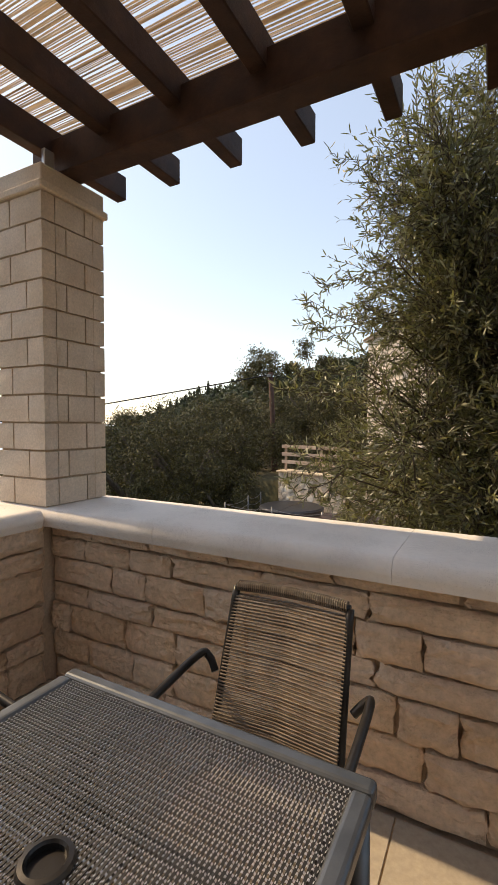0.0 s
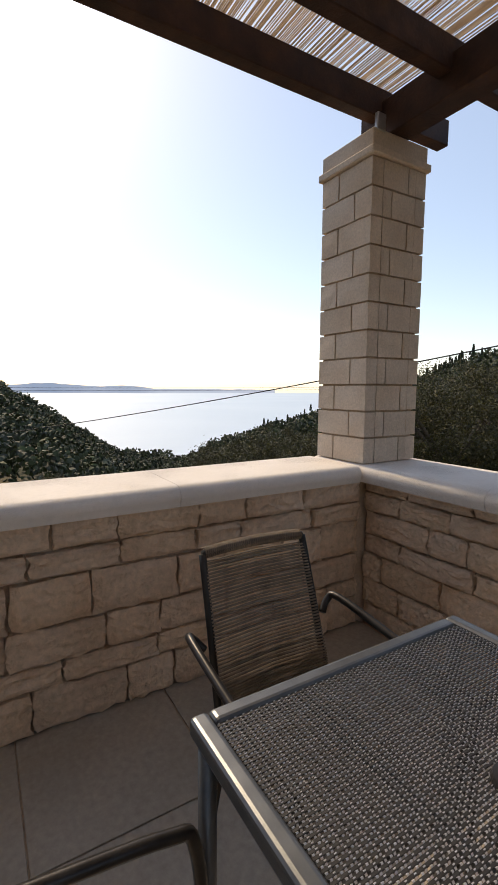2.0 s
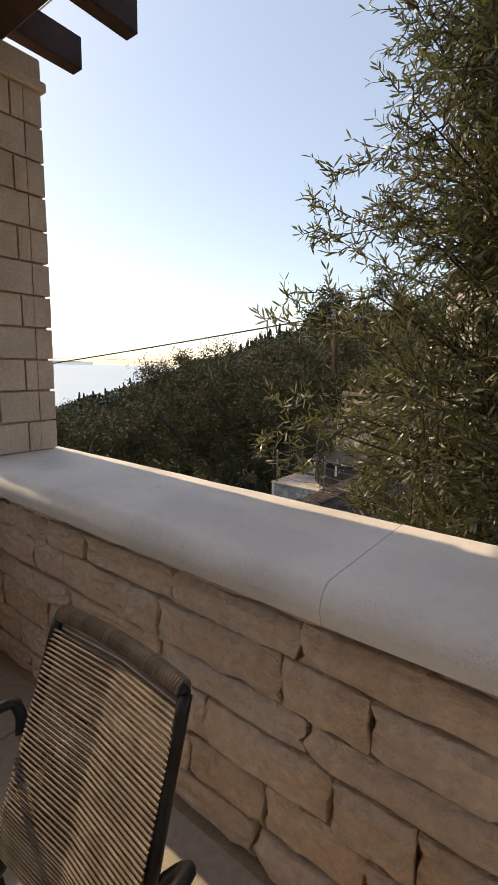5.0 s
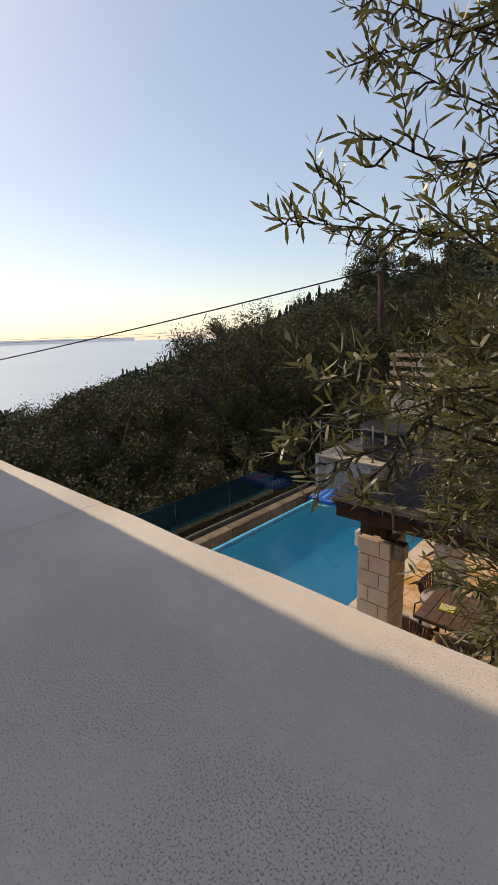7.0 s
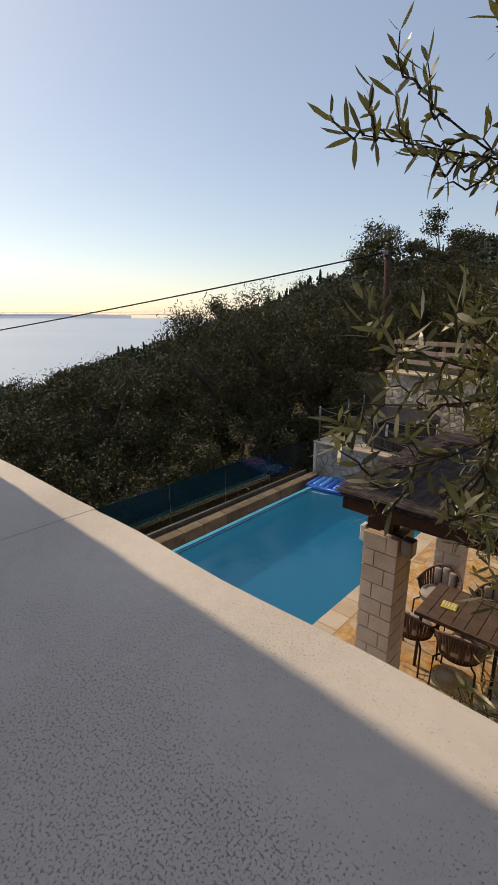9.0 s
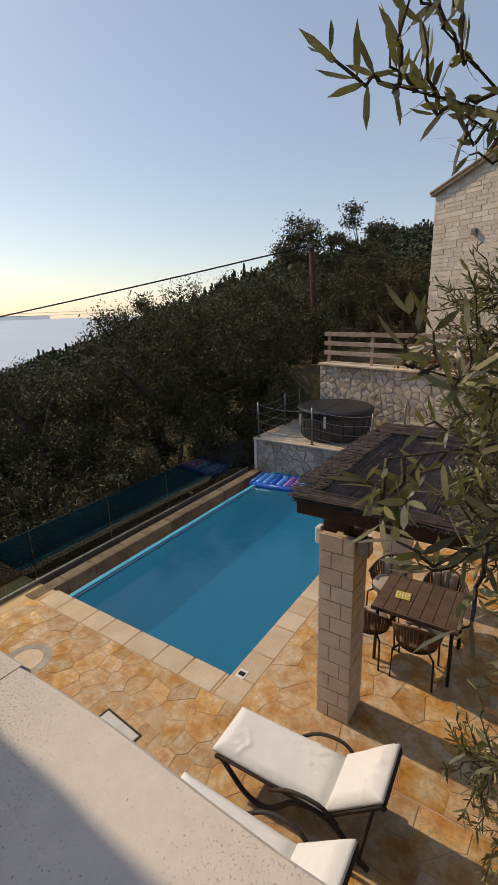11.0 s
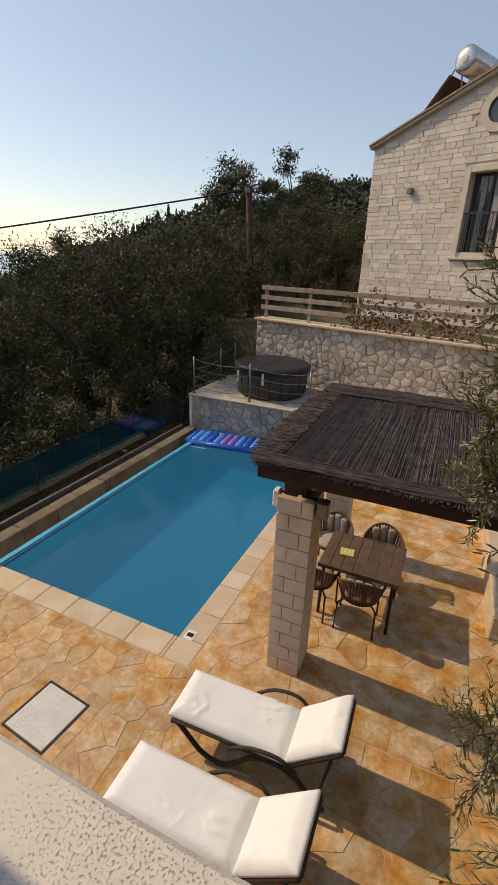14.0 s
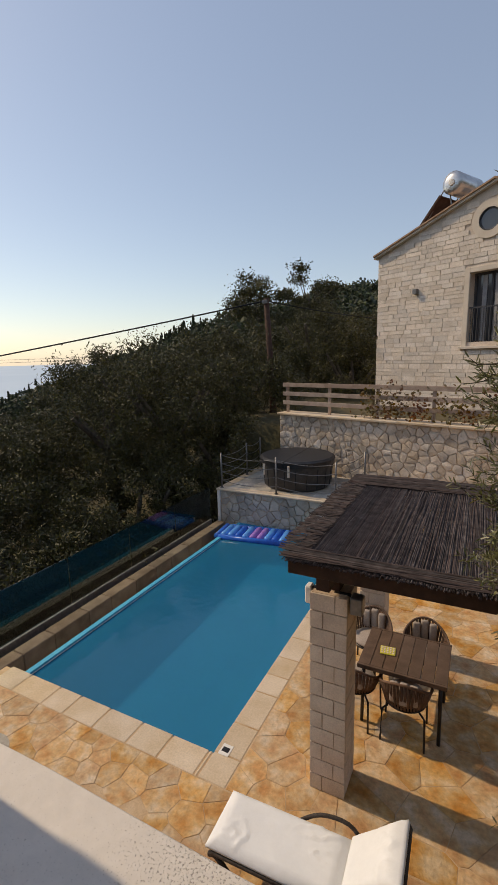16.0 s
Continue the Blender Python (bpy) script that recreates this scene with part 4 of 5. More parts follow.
# roof verge and slopes
for s in (0, 1):
    a, b = ((UE - 0.12, ZE - 0.06), (UA, ZA)) if s == 0 else ((UA, ZA), (UW + 0.12, ZE - 0.06))
    for k, (v0, v1, t0, t1) in enumerate(((-0.12, 0.50, -0.07, 0.0), (-0.17, 0.50, 0.002, 0.05))):
        bm = bmesh.new()
        pts = [(a[0], a[1] + t0), (b[0], b[1] + t0), (b[0], b[1] + t1), (a[0], a[1] + t1)]
        f = [bm.verts.new(HM @ Vector((u, v0, z))) for u, z in pts]
        g = [bm.verts.new(HM @ Vector((u, v1, z))) for u, z in pts]
        bm.faces.new(f)
        bm.faces.new(g[::-1])
        for q in range(4):
            bm.faces.new((f[q], g[q], g[(q + 1) % 4], f[(q + 1) % 4]))
        bmesh.ops.recalc_face_normals(bm, faces=bm.faces)
        part("verge_course", bm, "sill" if k == 0 else "roof_tile", house)
    bm = bmesh.new()
    pts = [(a[0] - (0.2 if s == 0 else 0), a[1] - 0.06), (b[0] + (0.2 if s else 0), b[1] - 0.06), (b[0] + (0.2 if s else 0), b[1] + 0.03), (a[0] - (0.2 if s == 0 else 0), a[1] + 0.03)]
    f = [bm.verts.new(HM @ Vector((u, 0.502, z))) for u, z in pts]
    g = [bm.verts.new(HM @ Vector((u, 8.2, z))) for u, z in pts]
    bm.faces.new(f)
    bm.faces.new(g[::-1])
    for q in range(4):
        bm.faces.new((f[q], g[q], g[(q + 1) % 4], f[(q + 1) % 4]))
    bmesh.ops.recalc_face_normals(bm, faces=bm.faces)
    part("roof_slope", bm, "roof_tile", house)
# tall window
win = part("window", in_house(WU0 + 0.02, WU1 - 0.02, 0.30, 0.34, WZ0 + 0.02, WZ1 - 0.02), "pane", house, "tall dark window with grey curtains behind")
for u0, u1, z0, z1 in ((WU0 - 0.16, WU0 - 0.001, WZ0 - 0.12, WZ1 + 0.15), (WU1 + 0.001, WU1 + 0.16, WZ0 - 0.12, WZ1 + 0.15)):
    part("surround", in_house(u0, u1, -0.035, 0.30, z0, z1, 0.008), "sill", house)
part("surround", in_house(WU0, WU1, -0.035, 0.30, WZ1 + 0.001, WZ1 + 0.15, 0.008), "sill", house)
part("window_sill", in_house(WU0 - 0.2, WU1 + 0.2, -0.10, 0.30, WZ0 - 0.20, WZ0 - 0.122, 0.008), "sill", house)
for u in (WU0 + 0.03, (WU0 + WU1) / 2, WU1 - 0.03):
    part("window_frame", in_house(u - 0.03, u + 0.03, 0.26, 0.30, WZ0, WZ1), "frame_grey", house)
part("window_frame", in_house(WU0 + 0.062, WU1 - 0.062, 0.26, 0.30, WZ1 - 0.07, WZ1), "frame_grey", house)
for u0, u1 in ((WU0 + 0.25, WU0 + 0.38), (WU0 + 0.62, WU0 + 0.80)):
    part("curtain", in_house(u0, u1, 0.27, 0.298, WZ0 + 0.02, WZ1 - 0.08), "curtain", house)
part("rail_bar", in_house(WU0, WU1, 0.03, 0.06, WZ0 + 0.98, WZ0 + 1.02), "frame_grey", house)
for i in range(11):
    u = WU0 + 0.06 + i * (WU1 - WU0 - 0.12) / 10
    part("baluster", in_house(u - 0.009, u + 0.009, 0.036, 0.054, WZ0, WZ0 + 0.98), "frame_grey", house)
# round window
bm = bmesh.new()
R = [(RR, -0.04), (RR, 0.02), (RR + 0.20, 0.02), (RR + 0.20, -0.04)]
rings = []
for k in range(40):
    a = k * math.tau / 40
    rings.append([bm.verts.new(HM @ Vector((RU + r * math.cos(a), v, RZ + r * math.sin(a)))) for r, v in R])
for k in range(40):
    q, w2 = rings[k], rings[(k + 1) % 40]
    for j in range(4):
        bm.faces.new((q[j], q[(j + 1) % 4], w2[(j + 1) % 4], w2[j]))
bmesh.ops.recalc_face_normals(bm, faces=bm.faces)
rw = part("round_surround", bm, "sill", house, "pale stone ring round the small window")
bm = bmesh.new()
bm.faces.new([bm.verts.new(HM @ Vector((RU + RR * math.cos(k * math.tau / 40), 0.012, RZ + RR * math.sin(k * math.tau / 40)))) for k in range(40)])
part("round_pane", bm, "pane", house)
bm = bmesh.new()
tube(bm, [HM @ Vector((RU + (RR - 0.02) * math.cos(k * math.tau / 40), 0.0, RZ + (RR - 0.02) * math.sin(k * math.tau / 40))) for k in range(41)], 0.025, 6, cap=False)
part("round_frame", bm, "frame_grey", house)
part("wall_lamp", in_house(1.49, 1.63, -0.14, 0.0, 3.22, 3.38, 0.006), "rail", house, "small square wall lamp")
# solar water heater on the roof
heater = thing("solar_water_heater", "steel solar water tank with a tilted dark panel on the roof", "water heater", at=HM @ pose(2.10, 0.95, 6.02))
bm = bmesh.new()
tube(bm, [(0.25, -0.55, 0.42), (0.25, -0.50, 0.42), (0.25, 0.75, 0.42), (0.25, 0.8, 0.42)], [0.20, 0.33, 0.33, 0.20], 24)
part("tank", bm, "metal", heater, smooth=True)
bm = bmesh.new()
lathe(bm, [(0.09, 0), (0.09, 0.04), (0.04, 0.05)], 16)
cap_ob = part("tank_cap", bm, "white", heater)
cap_ob.matrix_basis = pose(0.25, -0.55, 0.42, 90, 0, 0)
bm = bmesh.new()
box(bm, -1.25, -0.05, -0.5, 0.6, -0.04, 0.04, 0.01, m=Matrix.Translation((-0.12, 0, 0.20)) @ Matrix.Rotation(radians(-48), 4, 'Y'))
part("panel", bm, "pole", heater, "tilted solar panel")
for y in (-0.4, 0.5):
    bm = bmesh.new()
    tube(bm, [(0.1, y, 0.30), (0.3, y, -0.75)], 0.02, 6)
    tube(bm, [(-0.9, y, -0.85), (-0.1, y, 0.30)], 0.02, 6)
    part("strut", bm, "rail", heater)

# ---- deck pergola ----
perg = thing("deck_pergola", "dark timber pergola thatched with weathered reeds over the dining table", "pergola", kind="structure")
part("beam", boxed(-0.57, 3.4, 3.50, 3.62, -0.47, -0.345, 0.006), "wood_dark", perg)
part("beam", boxed(-0.64, 3.4, 6.20, 6.32, -0.47, -0.345, 0.006), "wood_dark", perg)
part("cross_beam", boxed(-0.34, -0.22, 3.56, 6.45, -0.61, -0.472, 0.006), "wood_dark", perg)
for i in range(9):
    x = -0.50 + i * 0.46
    part("rafter", boxed(x - 0.03, x + 0.03, 3.623, 6.198, -0.45, -0.35, 0.004), "wood_dark", perg)
for y in (3.91, 6.30):
    part("post_block", boxed(-0.35, -0.21, y - 0.07, y + 0.07, -0.735, -0.612, 0.004), "wood_dark", perg)
reed_mat(-0.60, 1.02, 3.47, 6.28, -0.325, 'y', 0.0062, 0.0050, 8, "thatch", perg, 0.012)
reed_mat(-0.58, 1.00, 3.50, 6.24, -0.336, 'y', 0.0085, 0.0050, 18, "thatch", perg, 0.006)
reed_mat(0.99, 3.4, 3.49, 6.20, -0.335, 'y', 0.0065, 0.0050, 9, "thatch", perg, 0.012)
reed_mat(-0.61, 1.0, 3.48, 3.68, -0.305, 'x', 0.012, 0.006, 10, "thatch", perg, 0.010)
reed_mat(-0.64, 1.0, 5.86, 6.34, -0.300, 'x', 0.012, 0.006, 12, "thatch", perg, 0.010)
reed_mat(-0.70, -0.46, 3.64, 5.90, -0.312, 'x', 0.014, 0.0055, 13, "thatch", perg, 0.010)
p1 = block_pillar("deck_pillar", "pale grey-beige block pillar carrying the deck pergola", 0.345, 0.37, DECK, -0.735, 12, pose(-0.112, 3.73, 0))
p2 = copy_thing(p1, pose(-0.20, 6.12, 0))
spk = thing("outdoor_speaker", "small dark grey outdoor spotlight clamped on the pillar", "spotlight", at=pose(-0.052, 3.82, -0.83))
part("body", boxed(-0.05, 0.06, -0.06, 0.06, -0.06, 0.10, 0.01), "rail", spk)
part("arm", boxed(-0.20, -0.05, -0.015, 0.015, 0.085, 0.105, 0.003), "steel_dark", spk)
spk2 = thing("white_floodlight", "small white floodlight on the pool side of the pillar", "spotlight", at=pose(-0.487, 3.82, -0.79))
part("body", boxed(-0.03, 0.03, -0.05, 0.05, -0.09, 0.08, 0.012), "white", spk2)
part("arm", boxed(0.03, 0.15, -0.012, 0.012, 0.056, 0.075, 0.003), "steel_dark", spk2)

# ---- dining set ----
tab = thing("dining_table", "brown slatted outdoor dining table under the pergola", "table", at=pose(0.220, 5.112, DECK))
W, D2 = 0.465, 0.39
for i in range(7):
    a = -W + 0.002 + i * (2 * W) / 7
    part("plank", boxed(a + 0.003, a + 2 * W / 7 - 0.003, -D2 + 0.03, D2 - 0.03, 0.715, 0.75, 0.003), "tabletop", tab)
part("side_trim", boxed(-W, W, -D2, -D2 + 0.028, 0.70, 0.752, 0.004), "tabletop", tab)
part("side_trim", boxed(-W, W, D2 - 0.028, D2, 0.70, 0.752, 0.004), "tabletop", tab)
for sx in (-1, 1):
    part("apron", boxed(sx * 0.40 - 0.02, sx * 0.40 + 0.02, -0.33, 0.33, 0.66, 0.70, 0.003), "steel_dark", tab)
    for sy in (-1, 1):
        bm = bmesh.new()
        tube(bm, [(sx * 0.40, sy * 0.33, 0.70), (sx * 0.41, sy * 0.34, 0.0)], 0.02, 8)
        part("leg", bm, "steel_dark", tab, smooth=True)
tray = thing("yellow_tray", "small yellow patterned tray lying on the dining table", "tray", at=pose(0.028, 5.075, DECK + 0.752, 0, 0, 6))
part("plate", boxed(-0.085, 0.085, -0.075, 0.075, 0, 0.012, 0.003), "yellow", tray)
for i in range(5):
    for j in range(4):
        bm = bmesh.new()
        lathe(bm, [(0.012, 0.0122), (0.012, 0.016), (0.006, 0.018)], 8, (-0.064 + i * 0.032, -0.048 + j * 0.032, 0))
        part("knob", bm, "sill", tray)


def rope_chair(m):
    """Rope tub chair facing +y."""
    c = thing("rope_chair", "brown rope tub chair with dark legs and beige cushion", "chair", "chairs round the dining table", at=m)
    bm = bmesh.new()
    rim = []
    for k in range(25):
        a = math.pi * (-0.08 + 1.16 * k / 24) + math.pi
        rim.append((0.27 * math.cos(a), 0.27 * math.sin(a) + 0.02, 0.60 + 0.17 * max(0, -math.sin(a)) ** 1.5))
    tube(bm, rim, 0.014, 8)
    part("rim", bm, "rope", c, smooth=True)
    for k in range(1, 24):
        x, y, z = rim[k]
        bm = bmesh.new()
        bx, by = x * 0.78, (y - 0.02) * 0.78 + 0.02
        dx, dy = -y * 0.05, x * 0.05
        for q in (-1, 1):
            tube(bm, [(x + q * dx, y + q * dy, z), ((x * 1.05 + bx) / 2 + q * dx, (y * 1.05 + by) / 2 + q * dy, (z + 0.43) / 2), (bx + q * dx, by + q * dy, 0.43)], 0.009, 5)
        part("rope_strand", bm, "rope", c, smooth=True)
    bm = bmesh.new()
    lathe(bm, [(0.20, 0.40), (0.225, 0.42), (0.225, 0.435), (0.20, 0.44)], 24, (0, 0.02, 0))
    part("seat", bm, "steel_dark", c, smooth=True)
    bm = bmesh.new()
    lathe(bm, [(0.19, 0.44), (0.215, 0.465), (0.20, 0.495), (0.05, 0.505)], 24, (0, 0.03, 0))
    part("seat_cushion", bm, "cushion", c, "beige seat cushion", smooth=True)
    for s in (-0.1, 0.0, 0.1):
        bm = boxed(s - 0.046, s + 0.046, -0.225 + abs(s) * 0.25, -0.17 + abs(s) * 0.25, 0.50, 0.76 - abs(s) * 0.25, 0.02, 2)
        part("back_cushion", bm, "cushion", c, "beige channelled back cushion", smooth=True)
    for sx in (-1, 1):
        for sy in (-1, 1):
            bm = bmesh.new()
            tube(bm, [(sx * 0.16, sy * 0.15 + 0.02, 0.41), (sx * 0.215, sy * 0.20 + 0.02, 0.38), (sx * 0.225, sy * 0.215 + 0.02, 0.0)], 0.012, 8)
            part("leg", bm, "steel_dark", c, smooth=True)
    return c


rc = rope_chair(pose(0.27, 4.79, DECK, 0, 0, 2))
copy_thing(rc, pose(-0.28, 4.83, DECK, 0, 0, -8))
copy_thing(rc, pose(-0.30, 5.70, DECK, 0, 0, 176))
copy_thing(rc, pose(0.38, 5.70, DECK, 0, 0, 190))


def sun_lounger(m, seed):
    """Lounger along +x, head end raised at +x; width in y."""
    g = thing("sun_lounger", "dark rattan sun lounger with a white creased cushion", "sun lounger", "loungers on the pool deck", at=m)
    hw = 0.24
    rr = random.Random(seed)
    hinge = Vector((1.03, 0, 0.36))
    ang = radians(43)
    for s in (-1, 1):
        y = s * (hw + 0.005)
        bm = bmesh.new()
        pts = smoothed([(0.0, y, 0.30), (0.06, y, 0.31), (0.16, y, 0.20), (0.30, y, 0.06), (0.48, y, 0.03), (0.62, y, 0.14), (0.75, y, 0.27), (0.95, y, 0.32), (1.12, y, 0.25), (1.25, y, 0.10), (1.36, y, 0.02)], 4)
        tube(bm, pts, 0.022, 8)
        part("side_frame", bm, "rattan", g, "curved dark rattan side frame", smooth=True)
        bm = bmesh.new()
        tube(bm, smoothed([(0.55, y * 1.1, 0.30), (0.75, y * 1.18, 0.44), (0.98, y * 1.18, 0.46), (1.12, y * 1.1, 0.34)], 4), 0.016, 8)
        part("arm_hoop", bm, "rattan", g, smooth=True)
        bm = bmesh.new()
        tube(bm, [(0.02, y, 0.325), (1.05, y, 0.335)], 0.018, 8)
        part("long_rail", bm, "rattan", g, smooth=True)
        bm = bmesh.new()
        tip = hinge + Vector((math.cos(ang) * 0.56, 0, math.sin(ang) * 0.56))
        tube(bm, [(1.03, y, 0.335), (tip.x, y, tip.z - 0.02)], 0.018, 8)
        part("back_rail", bm, "rattan", g, smooth=True)
        bm = bmesh.new()
        tube(bm, [(tip.x - 0.06, y * 0.98, tip.z - 0.06), (1.28, y * 0.98, 0.0)], 0.012, 8)
        part("prop", bm, "steel_dark", g, smooth=True)
    for x in (0.03, 0.5, 1.0):
        bm = bmesh.new()
        tube(bm, [(x, -hw, 0.325), (x, hw, 0.325)], 0.014, 6)
        part("cross_bar", bm, "rattan", g)
    part("webbing", boxed(0.02, 1.04, -hw + 0.01, hw - 0.01, 0.342, 0.352), "rattan", g)
    bm = bmesh.new()
    box(bm, 0.0, 0.56, -hw + 0.01, hw - 0.01, -0.03, -0.005, m=Matrix.Translation(hinge) @ Matrix.Rotation(-ang, 4, 'Y'))
    part("back_panel", bm, "rattan", g)

    def pad(length, m4, k):
        bm = bmesh.new()
        nx, ny = int(length / 0.018), 28
        top = []
        for i in range(nx + 1):
            row = []
            for j in range(ny + 1):
                u, v = i / nx, j / ny
                e = min(1, 9 * min(u, 1 - u) * length, 14 * min(v, 1 - v) * 0.5)
                e = math.sin(e * math.pi / 2)
                cx, cy = u * length, -hw - 0.01 + v * (2 * hw + 0.02)
                cr = noise.noise(Vector((cx * 5 + k * 7, cy * 9, k)))
                crease = 0.010 * max(0, 1 - abs(cr) * 9) * max(0, noise.noise(Vector((cx * 3, cy * 3, k + 5))) + 0.15) * 2.5
                row.append(bm.verts.new((cx, cy, 0.02 + 0.055 * e + e * (crease + 0.006 * noise.noise(Vector((cx * 4, cy * 4, k)))))))
            top.append(row)
        for i in range(nx):
            for j in range(ny):
                bm.faces.new((top[i][j], top[i + 1][j], top[i + 1][j + 1], top[i][j + 1]))
        es = [e for e in bm.edges if e.is_boundary]
        ex = bmesh.ops.extrude_edge_only(bm, edges=es)
        low = [q for q in ex["geom"] if isinstance(q, bmesh.types.BMVert)]
        for v in low:
            v.co.z = 0.0
        bmesh.ops.contextual_create(bm, geom=[e for e in bm.edges if e.is_boundary])
        bmesh.ops.recalc_face_normals(bm, faces=bm.faces)
        for v in bm.verts:
            v.co = m4 @ v.co
        return bm

    part("cushion_seat", pad(1.06, Matrix.Translation((-0.03, 0, 0.353)), seed), "fabric", g, "white creased seat cushion", smooth=True)
    part("cushion_back", pad(0.56, Matrix.Translation(hinge + Vector((0.0, 0, 0.01))) @ Matrix.Rotation(-ang, 4, 'Y'), seed + 3), "fabric", g, "white back cushion", smooth=True)
    return g


sun_lounger(pose(-0.895, 2.835, DECK, 0, 0, 2), 1)
sun_lounger(pose(-0.95, 2.045, DECK, 0, 0, 1), 2)


def cloth_heap():
    t = thing("white_cloth_cover", "crumpled white cloth cover draped over a low stool", "cover", at=pose(1.07, 2.06, DECK))
    bm = bmesh.new()
    rings = []
    for i in range(13):
        k = i / 12
        z = 0.52 * (1 - k ** 1.6)
        ring = []
        for j in range(36):
            a = j * math.tau / 36
            r = 0.02 + 0.20 * k ** 0.7 + 0.035 * k * noise.noise(Vector((math.cos(a) * 2.4, math.sin(a) * 2.4, k * 1.5))) + 0.02 * k * math.sin(a * 7)
            ring.append(bm.verts.new((r * math.cos(a), r * math.sin(a), z + 0.05 * (1 - k) * noise.noise(Vector((math.cos(a) * 3, math.sin(a) * 3, k * 4))))))
        rings.append(ring)
    for q, w2 in zip(rings, rings[1:]):
        for j in range(36):
            bm.faces.new((q[j], q[(j + 1) % 36], w2[(j + 1) % 36], w2[j]))
    bm.faces.new(rings[0])
    bmesh.ops.recalc_face_normals(bm, faces=bm.faces)
    part("drape", bm, "fabric", t, smooth=True)


cloth_heap()

# ---- utility pole and wires ----
up = thing("utility_pole", "dark brown wooden utility pole with cables", "utility pole")
bm = bmesh.new()
tube(bm, [(-5.60, 14.9, -5.2), (-5.76, 14.92, 0.0), (-5.96, 14.95, 3.30)], [0.14, 0.12, 0.09], 12)
part("shaft", bm, "pole", up, smooth=True)
bm = bmesh.new()
box(bm, -6.05, -5.87, 14.79, 14.85, 3.12, 3.24, 0.01)
part("insulator", bm, "rail", up)


def wire(a, b, sag, r, n=24):
    a, b = Vector(a), Vector(b)
    bm = bmesh.new()
    tube(bm, [a + (b - a) * (i / n) - Vector((0, 0, sag * 4 * (i / n) * (1 - i / n))) for i in range(n + 1)], r, 5)
    return bm


part("cable", wire((-5.96, 14.94, 3.22), (-34.2, -0.2, -1.75), 0.25, 0.026), "cable", up)
part("cable", wire((-5.96, 14.94, 3.22), (-1.2, 21.0, 2.6), 0.15, 0.016), "cable", up)
far = thing("far_cables", "thin far cables strung above the sea horizon", "cable")
for k in range(2):
    part("cable", wire((-120, -40 + k, 1.2 + k * 0.6), (-75, 120, 2.2 + k * 0.6), 0.6, 0.03, 30), "cable", far)

# planter edge on the far side of the deck
tagged(part("planter_kerb", boxed(1.72, 1.90, 5.2, 8.2, -2.85, -2.45, 0.02), "poolstone"), "low tan stone planter kerb beside the deck", "kerb", kind="structure")

# ---- trees ----


def leaf_quad(verts, faces, p, d, n, l, w):
    """A narrow leaf: base p, along d, facing n; bent along the midrib."""
    s = d.cross(n)
    if s.length < 1e-4:
        return
    s.normalize()
    up = s.cross(d)
    b = len(verts)
    verts.extend((p, p + d * (l * 0.28) + s * (w * 0.42) + up * (w * 0.12), p + d * (l * 0.68) + s * (w * 0.44) + up * (w * 0.06), p + d * l - up * (w * 0.25),
                  p + d * (l * 0.68) - s * (w * 0.44) + up * (w * 0.06), p + d * (l * 0.28) - s * (w * 0.42) + up * (w * 0.12)))
    faces.extend(((b, b + 1, b + 5), (b + 1, b + 2, b + 4, b + 5), (b + 2, b + 3, b + 4)))


def raw(name, verts, faces, material, parent, label="", kind=""):
    me = bpy.data.meshes.new(name)
    me.from_pydata([tuple(v) for v in verts], [], faces)
    me.update()
    me.materials.append(M[material])
    ob = new(name, me)
    if parent:
        ob.parent = parent
    return tagged(ob, label=label, kind=kind)


def rand_dir(rr):
    z = rr.uniform(-1, 1)
    a = rr.uniform(0, math.tau)
    q = math.sqrt(1 - z * z)
    return Vector((q * math.cos(a), q * math.sin(a), z))


def olive_tree(name_at, height, radius, seed, leaves, leaf_l, label):
    """A far olive: gnarled trunk, limbs, and a crown of uneven leaf clumps."""
    t = thing("olive_tree", label, "tree", "olive trees on the slope", at=name_at)
    rr = random.Random(seed)
    bm = bmesh.new()
    fork = height * 0.25
    tube(bm, smoothed([(0, 0, -1.0), (0.08, 0.05, 0.0), (-0.1, 0.1, fork * 0.6), (0, 0, fork)], 3), [0.30 - 0.012 * i for i in range(10)], 8)
    tips = []
    for i in range(6):
        a = i * math.tau / 6 + rr.uniform(-0.4, 0.4)
        rad = radius * rr.uniform(0.4, 0.65)
        tip = Vector((rad * math.cos(a), rad * math.sin(a), height * rr.uniform(0.5, 0.72)))
        pts = smoothed([(0, 0, fork * 0.9), (tip.x * 0.35, tip.y * 0.35, fork + (tip.z - fork) * 0.4), tip], 4)
        tube(bm, pts, [0.16 - 0.014 * k for k in range(len(pts))], 6)
        tips.append(tip)
    part("trunk", bm, "bark", t, "grey gnarled trunk and limbs", smooth=True)
    clumps = []
    for i in range(70):
        d = rand_dir(rr)
        d.z = d.z * 0.95 - 0.02
        k = rr.uniform(0.55, 1.0)
        clumps.append((Vector((d.x * radius * k, d.y * radius * k, height * 0.52 + d.z * height * 0.47 * k)), rr.uniform(0.35, 0.75) * radius * 0.36))
    verts, faces = [], []
    for _ in range(leaves):
        c, cr = rr.choice(clumps)
        o = rand_dir(rr)
        p = c + Vector((rr.gauss(0, 0.45), rr.gauss(0, 0.45), rr.gauss(0, 0.38))) * cr
        d = (o + rand_dir(rr) * 0.8 + Vector((0, 0, 0.25))).normalized()
        leaf_quad(verts, faces, p, d, rand_dir(rr), leaf_l * rr.uniform(0.6, 1.4), leaf_l * rr.uniform(0.28, 0.45))
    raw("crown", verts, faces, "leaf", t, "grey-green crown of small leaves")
    return t


